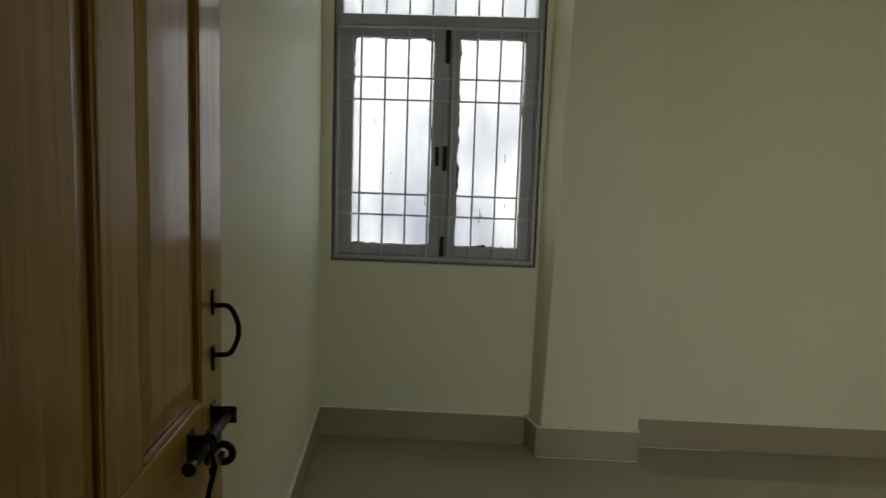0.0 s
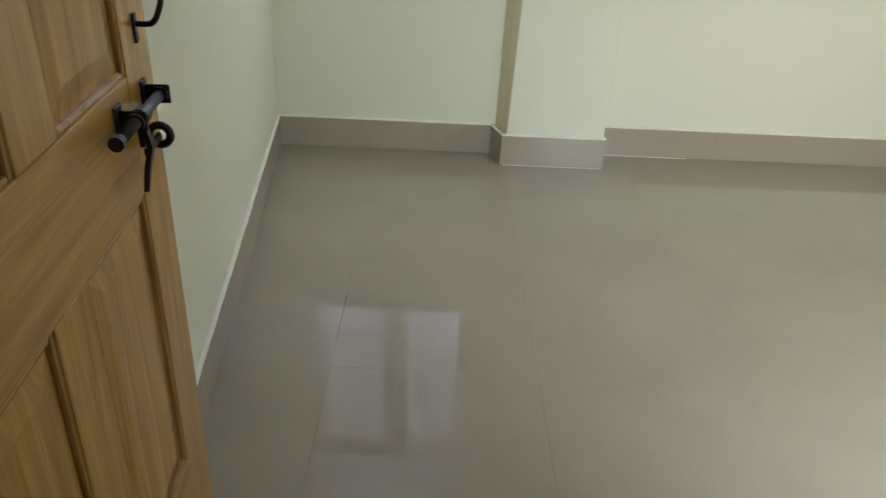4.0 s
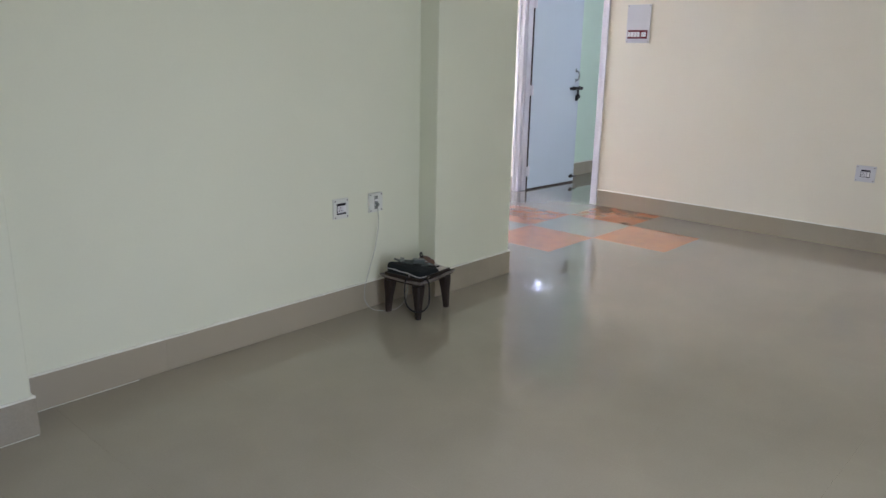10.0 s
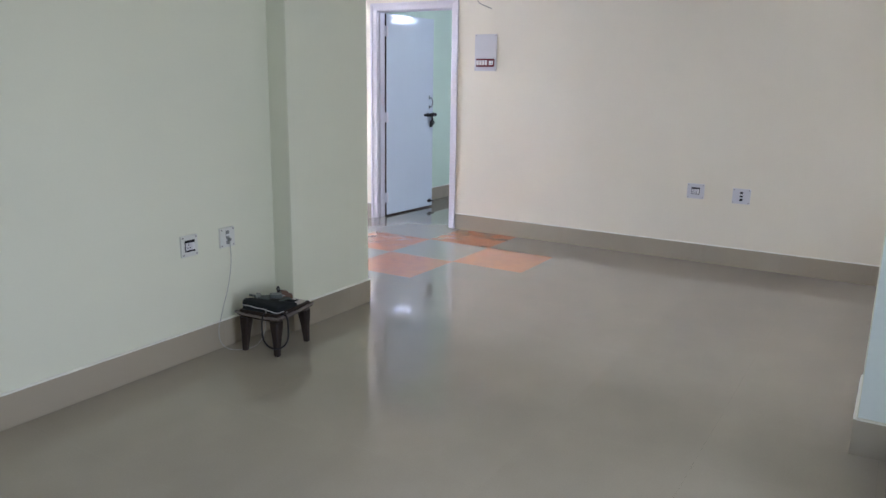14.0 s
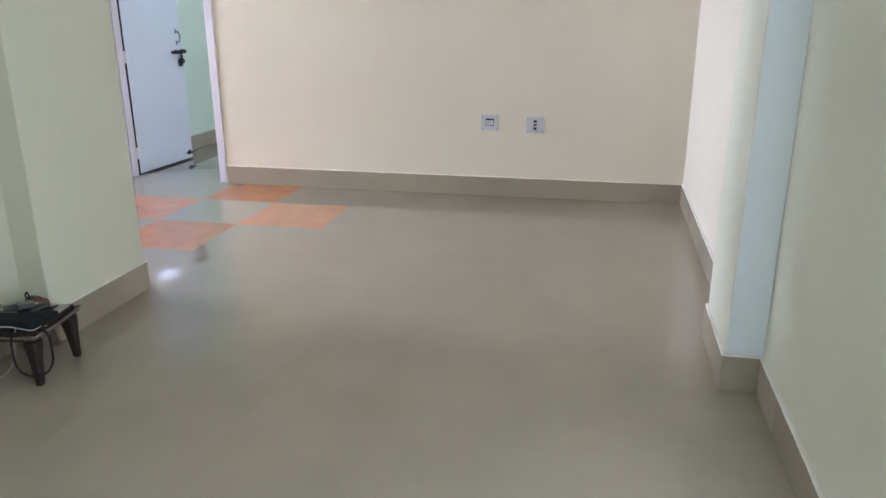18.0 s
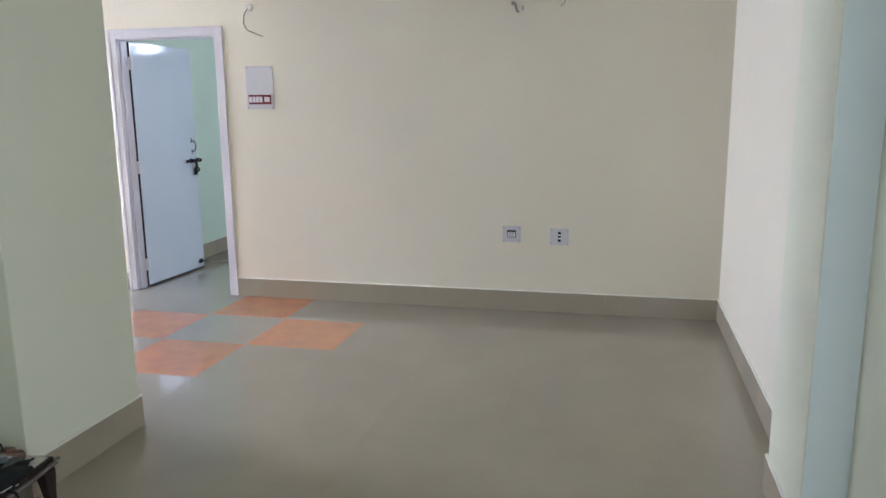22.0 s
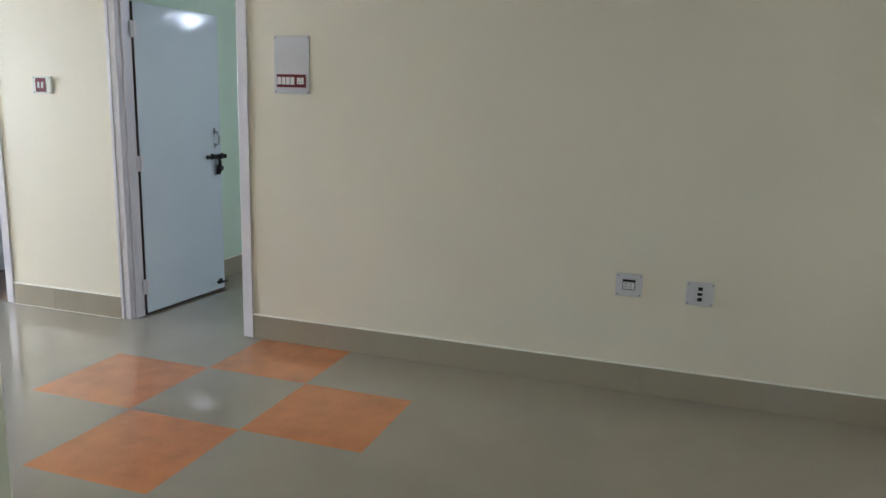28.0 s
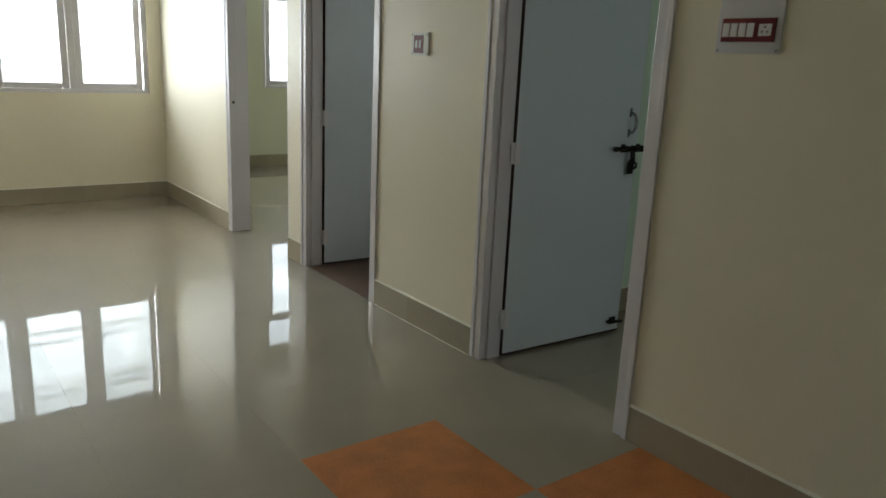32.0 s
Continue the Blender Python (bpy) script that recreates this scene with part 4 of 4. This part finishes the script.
part("zip", bm_tube(bmesh.new(), smooth_path([(-0.070, 0.112, 0.030), (-0.100, 0.100, 0.031), (-0.107, 0.05, 0.033), (-0.108, 0.01, 0.028), (-0.108, -0.03, 0.028), (-0.107, -0.07, 0.020), (-0.099, -0.108, 0.012), (-0.05, -0.117, 0.009)], 5), 0.0021, 7), TRIMC, b1, "pale zip", True)
part("seam", bm_tube(bmesh.new(), smooth_path([(-0.098, 0.098, 0.046), (-0.101, 0.04, 0.046), (-0.101, -0.04, 0.042), (-0.092, -0.102, 0.036), (-0.03, -0.110, 0.026)], 5), 0.0024, 6), CLOTH, b1, "", True)
part("zip_puller", B((-0.113, -0.052, 0.006), (-0.108, -0.046, 0.024), 0.001), STEEL, b1, "small steel puller")
f1 = thing("cloth", STOOL @ pose(0.022, 0.036, 0.2390, 0, 3, -8), "crumpled grey green cloth lying half over the pouch", "cloth")
bm = puffy(bmesh.new(), (-0.095, -0.074, 0.0), (0.072, 0.076, 0.014), 4, 0.016, 19)
for v in bm.verts:
    v.co.z += 0.026 * max(0.0, -v.co.x / 0.095) + 0.004 * math.sin(46 * v.co.x + 20 * v.co.y)
part("cloth", bm, FLAP, f1, "", True)
f2 = thing("cloth", STOOL @ pose(0.030, -0.056, 0.2280, 0, 4, 26), "small dark folded cloth at the edge of the newspaper", "cloth")
part("cloth", puffy(bmesh.new(), (-0.050, -0.030, 0.0), (0.055, 0.030, 0.016), 4, 0.010, 29), CLOTH, f2, "", True)
q1 = thing("cloth_roll", STOOL @ pose(-0.030, 0.086, 0.2700, 0, 6, 40), "small pale grey cloth roll on top of the pouch", "cloth")
part("cloth", puffy(bmesh.new(), (-0.052, -0.012, 0.0), (0.045, 0.012, 0.015), 4, 0.008, 13), RAG, q1, "", True)
c1 = thing("charger", STOOL @ pose(0.020, 0.010, 0.2590, 0, 3, -42), "small grey plastic charger block on the cloth", "charger")
part("body", B((-0.032, -0.016, 0.0), (0.032, 0.016, 0.022), 0.004), FLAP, c1)
part("lid", B((-0.030, -0.014, 0.0215), (0.030, 0.014, 0.0246), 0.001), RAG, c1, "pale grey top face")
part("pin", bm_cyl(bmesh.new(), (0.031, 0.006, 0.011), (0.047, 0.006, 0.011), 0.0026, None, 8), STEEL, c1)
part("pin", bm_cyl(bmesh.new(), (0.031, -0.006, 0.011), (0.047, -0.006, 0.011), 0.0026, None, 8), STEEL, c1)
k1 = thing("key_purse", STOOL @ pose(0.086, 0.004, 0.2380, 0, 14, -40), "small brown leather key purse with a loop on the stool", "purse")
part("body", puffy(bmesh.new(), (-0.048, -0.020, 0.001), (0.040, 0.020, 0.036), 4, 0.008, 7), BROWN, k1, "", True)
part("flap", puffy(bmesh.new(), (-0.030, -0.018, 0.030), (0.010, 0.016, 0.044), 3, 0.004, 9), BROWN, k1, "", True)
part("loop", bm_tube(bmesh.new(), smooth_path([(-0.036, 0, 0.030), (-0.050, 0.004, 0.046), (-0.046, 0.006, 0.060), (-0.040, 0.004, 0.052), (-0.034, 0, 0.034)], 5), 0.0040, 6), IRON, k1, "", True)
p1 = thing("pen", STOOL @ pose(0.060, -0.052, 0.2300, 0, 0, -14), "dark pen lying on the newspaper", "pen")
part("barrel", bm_cyl(bmesh.new(), (-0.06, 0, 0.005), (0.05, 0, 0.005), 0.0052, 0.0044, 10), DARK, p1)
part("tip", bm_cyl(bmesh.new(), (0.05, 0, 0.005), (0.062, 0, 0.005), 0.004, 0.001, 10), STEEL, p1)
part("clip", B((-0.058, -0.002, 0.010), (-0.020, 0.002, 0.012), 0.0006), STEEL, p1)
cb = thing("charger_cable", pose(0, 0, 0), "thin grey charger cable hanging from the socket to the stool", "cable")
part("wire", bm_tube(bmesh.new(), smooth_path([(3.428, 0.018, 0.582), (3.422, 0.008, 0.47), (3.392, 0.002, 0.35), (3.335, -0.006, 0.22), (3.292, -0.020, 0.125), (3.296, -0.036, 0.055), (3.350, -0.054, 0.012),
                                               (3.440, -0.098, 0.006), (3.492, -0.110, 0.03), (3.520, -0.120, 0.09), (3.520, -0.120, 0.145), (3.500, -0.120, 0.181)], 8), 0.0019, 7), WIREP, cb, "", True)
part("plug", B((3.421, 0.010, 0.572), (3.435, 0.0315, 0.588), 0.003), RAG, cb, "small grey plug")
lp = thing("hanging_strap", STOOL @ pose(0, 0, 0), "black cable loop hanging below the stool's edge", "cable")
part("strap", bm_tube(bmesh.new(), smooth_path([(-0.132, -0.040, 0.228), (-0.164, -0.044, 0.212), (-0.174, -0.046, 0.14), (-0.174, -0.060, 0.085), (-0.168, -0.100, 0.056), (-0.142, -0.142, 0.058), (-0.112, -0.158, 0.092),
                                                (-0.102, -0.156, 0.15), (-0.102, -0.148, 0.213), (-0.106, -0.112, 0.2270)], 7), 0.0046, 8), DARK, lp, "", True)


# ---- skirting tiles ----
SK = 0.150
sk_meshes = {}


def skirting(name, a, b, into, label="row of grey-beige skirting tiles with a white cement line on top", start=0.0):
    """Tiles 0.6 m long at the foot of a wall from a to b; into: the way out of the wall."""
    a, b, n = Vector((*a, 0)), Vector((*b, 0)), Vector((*into, 0))
    d = (b - a).normalized()
    length = (b - a).length
    base = Matrix((( d.x, n.x, 0, a.x), (d.y, n.y, 0, a.y), (0, 0, 1, 0), (0, 0, 0, 1)))
    bm, rnd = bmesh.new(), random.Random(round(length * 1000))
    n_cut = max(2, int(length / 0.045))
    rows = []
    for q in range(n_cut + 1):
        xq, up, out = length * q / n_cut, SK + 0.002 + 0.004 * rnd.random(), 0.0105 + 0.0022 * rnd.random()
        rows.append([bm.verts.new((xq, -0.001, SK - 0.003)), bm.verts.new((xq, out, SK - 0.003 - 0.001 * rnd.random())), bm.verts.new((xq, out - 0.003, up - 0.002)), bm.verts.new((xq, -0.001, up))])
    for ra, rb in zip(rows, rows[1:]):
        for q in range(4):
            bm.faces.new((ra[q], ra[(q + 1) % 4], rb[(q + 1) % 4], rb[q]))
    bm.faces.new(rows[0])
    bm.faces.new(rows[-1][::-1])
    run = new(name, mesh_of(bm, name, LINE))
    tagged(run, label, "baseboard", kind="structure")
    run.matrix_world = base
    at = -start
    while at < length - 1e-4:
        lo, hi = max(at, 0.0), min(at + 0.6, length)
        at += 0.6
        if hi - lo < 0.004:
            continue
        key = round(hi - lo, 3)
        if key not in sk_meshes:
            sk_meshes[key] = mesh_of(B((0.0002, -0.001, 0.001), (key - 0.0002, 0.010, SK - 0.003), 0.0005), "skirting_tile", SKIRT)
        o = new("skirting_tile", sk_meshes[key])
        o.parent = run
        o.matrix_basis = Matrix.Translation((lo, 0, 0))
    return run


room_runs = [
    ((0.0, 0), (1.06, 0), (0, -1), 0.2), ((1.052, 0.004), (1.098, -0.150), (-0.958, -0.286), 0), ((1.09, -0.145), (1.585, -0.145), (0, -1), 0),
    ((1.575, -0.145), (1.575, YR), (1, 0), 0), ((1.585, YR), (3.775, YR), (0, -1), 0.0), ((3.775, YR), (3.775, -0.09), (-1, 0), 0), ((3.765, -0.09), (XP + 0.01, -0.09), (0, -1), 0.1),
]
hall_runs = [
    ((XP, -0.09), (XP, YN), (1, 0), 0.3), ((XP, YN), (XE2, YN), (0, -1), 0.25), ((XE2, YN), (XE2, DOOR_C[1] + 0.002), (-1, 0), 0.1), ((XE, DOOR_C[0]), (XE, DOOR_B[1] + 0.014), (-1, 0), 0.2),
    ((XE, DOOR_B[0] - 0.014), (XE, DOOR_A[1] + 0.014), (-1, 0), 0.25), ((XE, DOOR_A[0] - 0.014), (XE, YSF), (-1, 0), 0.09), ((XE, YSF), (4.43, YSF), (0, 1), 0.2),
    ((4.43, YSF), (4.43, -2.885), (1, 0), 0), ((4.44, -2.885), (3.92, -2.885), (0, 1), 0.0), ((3.93, -2.885), (3.93, YS), (-1, 0), 0), ((3.93, YS), (2.63, YS), (0, 1), 0.3),
    ((XE + WE, 1.79), (10.08, 1.79), (0, -1), 0.4), ((10.08, 1.79), (10.08, -2.05), (-1, 0), 0.1), ((XE2 + 0.15, DOOR_C[1] + 0.002), (XE2 + 0.15, YC), (1, 0), 0), ((XE2 + 0.15, YC), (10.08, YC), (0, -1), 0.2),
]
skirting("baseboard", (0, -2.99), (0, 0), (1, 0), start=0.2)
run_w = [o for o in scene.objects if o.name.startswith("baseboard")][-1]
run_w.matrix_world = WEST @ run_w.matrix_world
for a, b, into, st in room_runs + hall_runs:
    skirting("baseboard", a, b, into, start=st)


# ---- floor: polished tiles over a grout bed ----
slab = structure("floor", B((-0.9, -5.4, -0.15), (10.4, 8.4, -0.0035)), GROUT, "polished beige vitrified tile floor")
tile_meshes = {}


def floor_tile(name, x0, x1, y0, y1, material, gap=0.00012):
    w, h = round(x1 - x0, 3), round(y1 - y0, 3)
    key = (w, h, material.name)
    if key not in tile_meshes:
        bm = bmesh.new()
        e = 0.0001
        lo = [bm.verts.new((sx * (w / 2 - gap), sy * (h / 2 - gap), z)) for z in (-0.008, -e) for sx, sy in ((-1, -1), (1, -1), (1, 1), (-1, 1))]
        up = [bm.verts.new((sx * (w / 2 - gap - e), sy * (h / 2 - gap - e), 0)) for sx, sy in ((-1, -1), (1, -1), (1, 1), (-1, 1))]
        bm.faces.new(up)
        for i in range(4):
            j = (i + 1) % 4
            bm.faces.new((lo[i], lo[j], lo[4 + j], lo[4 + i]))
            bm.faces.new((lo[4 + i], lo[4 + j], up[j], up[i]))
        tile_meshes[key] = mesh_of(bm, name, material)
    o = new(name, tile_meshes[key])
    o.parent = slab
    o.matrix_basis = Matrix.Translation(((x0 + x1) / 2, (y0 + y1) / 2, 0))
    return o


accents = {(5.70, 0.62), (6.30, 0.02), (5.70, -0.58), (5.10, 0.02)}


def lay(x0, x1, y0, y1, gx, gy):
    """Tiles of 0.6 m over a rectangle; gx, gy: one line of the grid."""
    i = math.floor((x0 - gx) / 0.6)
    while gx + 0.6 * i < x1 - 1e-6:
        j = math.floor((y0 - gy) / 0.6)
        while gy + 0.6 * j < y1 - 1e-6:
            a, b = gx + 0.6 * i, gy + 0.6 * j
            lo, hi, bo, to = max(a, x0), min(a + 0.6, x1), max(b, y0), min(b + 0.6, y1)
            if hi - lo > 0.006 and to - bo > 0.006:
                hot = (round(a, 2), round(b, 2)) in accents
                ob = floor_tile("accent_tile" if hot else "tile", lo, hi, bo, to, ORANGE if hot else FLOOR)
                if hot:
                    tagged(ob, "mottled terracotta orange floor tile")
            j += 1
        i += 1


lay(0.0, XP + 0.01, YS - 0.15, YR + 0.01, 0.50, 0.02)
lay(XP + 0.01, XE + WE, -3.0, YN, 6.30, 0.02)
lay(XE + WE, 10.08, -2.05, 1.79, 6.30, 0.02)
lay(XE + WE, 10.08, 3.70, YC, 6.30, 0.02)
lay(-0.6, 1.42, -5.25, YS - 0.15, 0.50, 0.02)
structure("bathroom_floor", B((XE + 0.02, 2.45, -0.003), (8.75, 3.62, 0.0008)), BATH, "dark brown bathroom floor tiles")
structure("threshold", B((XE + 0.0, 2.69, -0.002), (XE + 0.022, 3.54, 0.002), 0.001), BATH, "dark brown strip at the bathroom doorway")
for a, b, wide in (((XE - 0.0155, DOOR_A[1] + 0.02), (XE - 0.0100, DOOR_B[0] - 0.02), 0), ((1.60, YR - 0.0150), (2.05, YR - 0.0100), 0), ((1.10, -0.1600), (1.58, -0.1550), 0)):
    structure("trim", B((a[0], a[1], -0.002), (b[0], b[1], 0.0014), 0.0005), LINE, "thin white cement line at the foot of the skirting")
part("joint", B((0.4991, -1.66, -0.003), (0.5009, -1.38, 0.0005)), JOINT, slab, "dark open joint between two tiles")
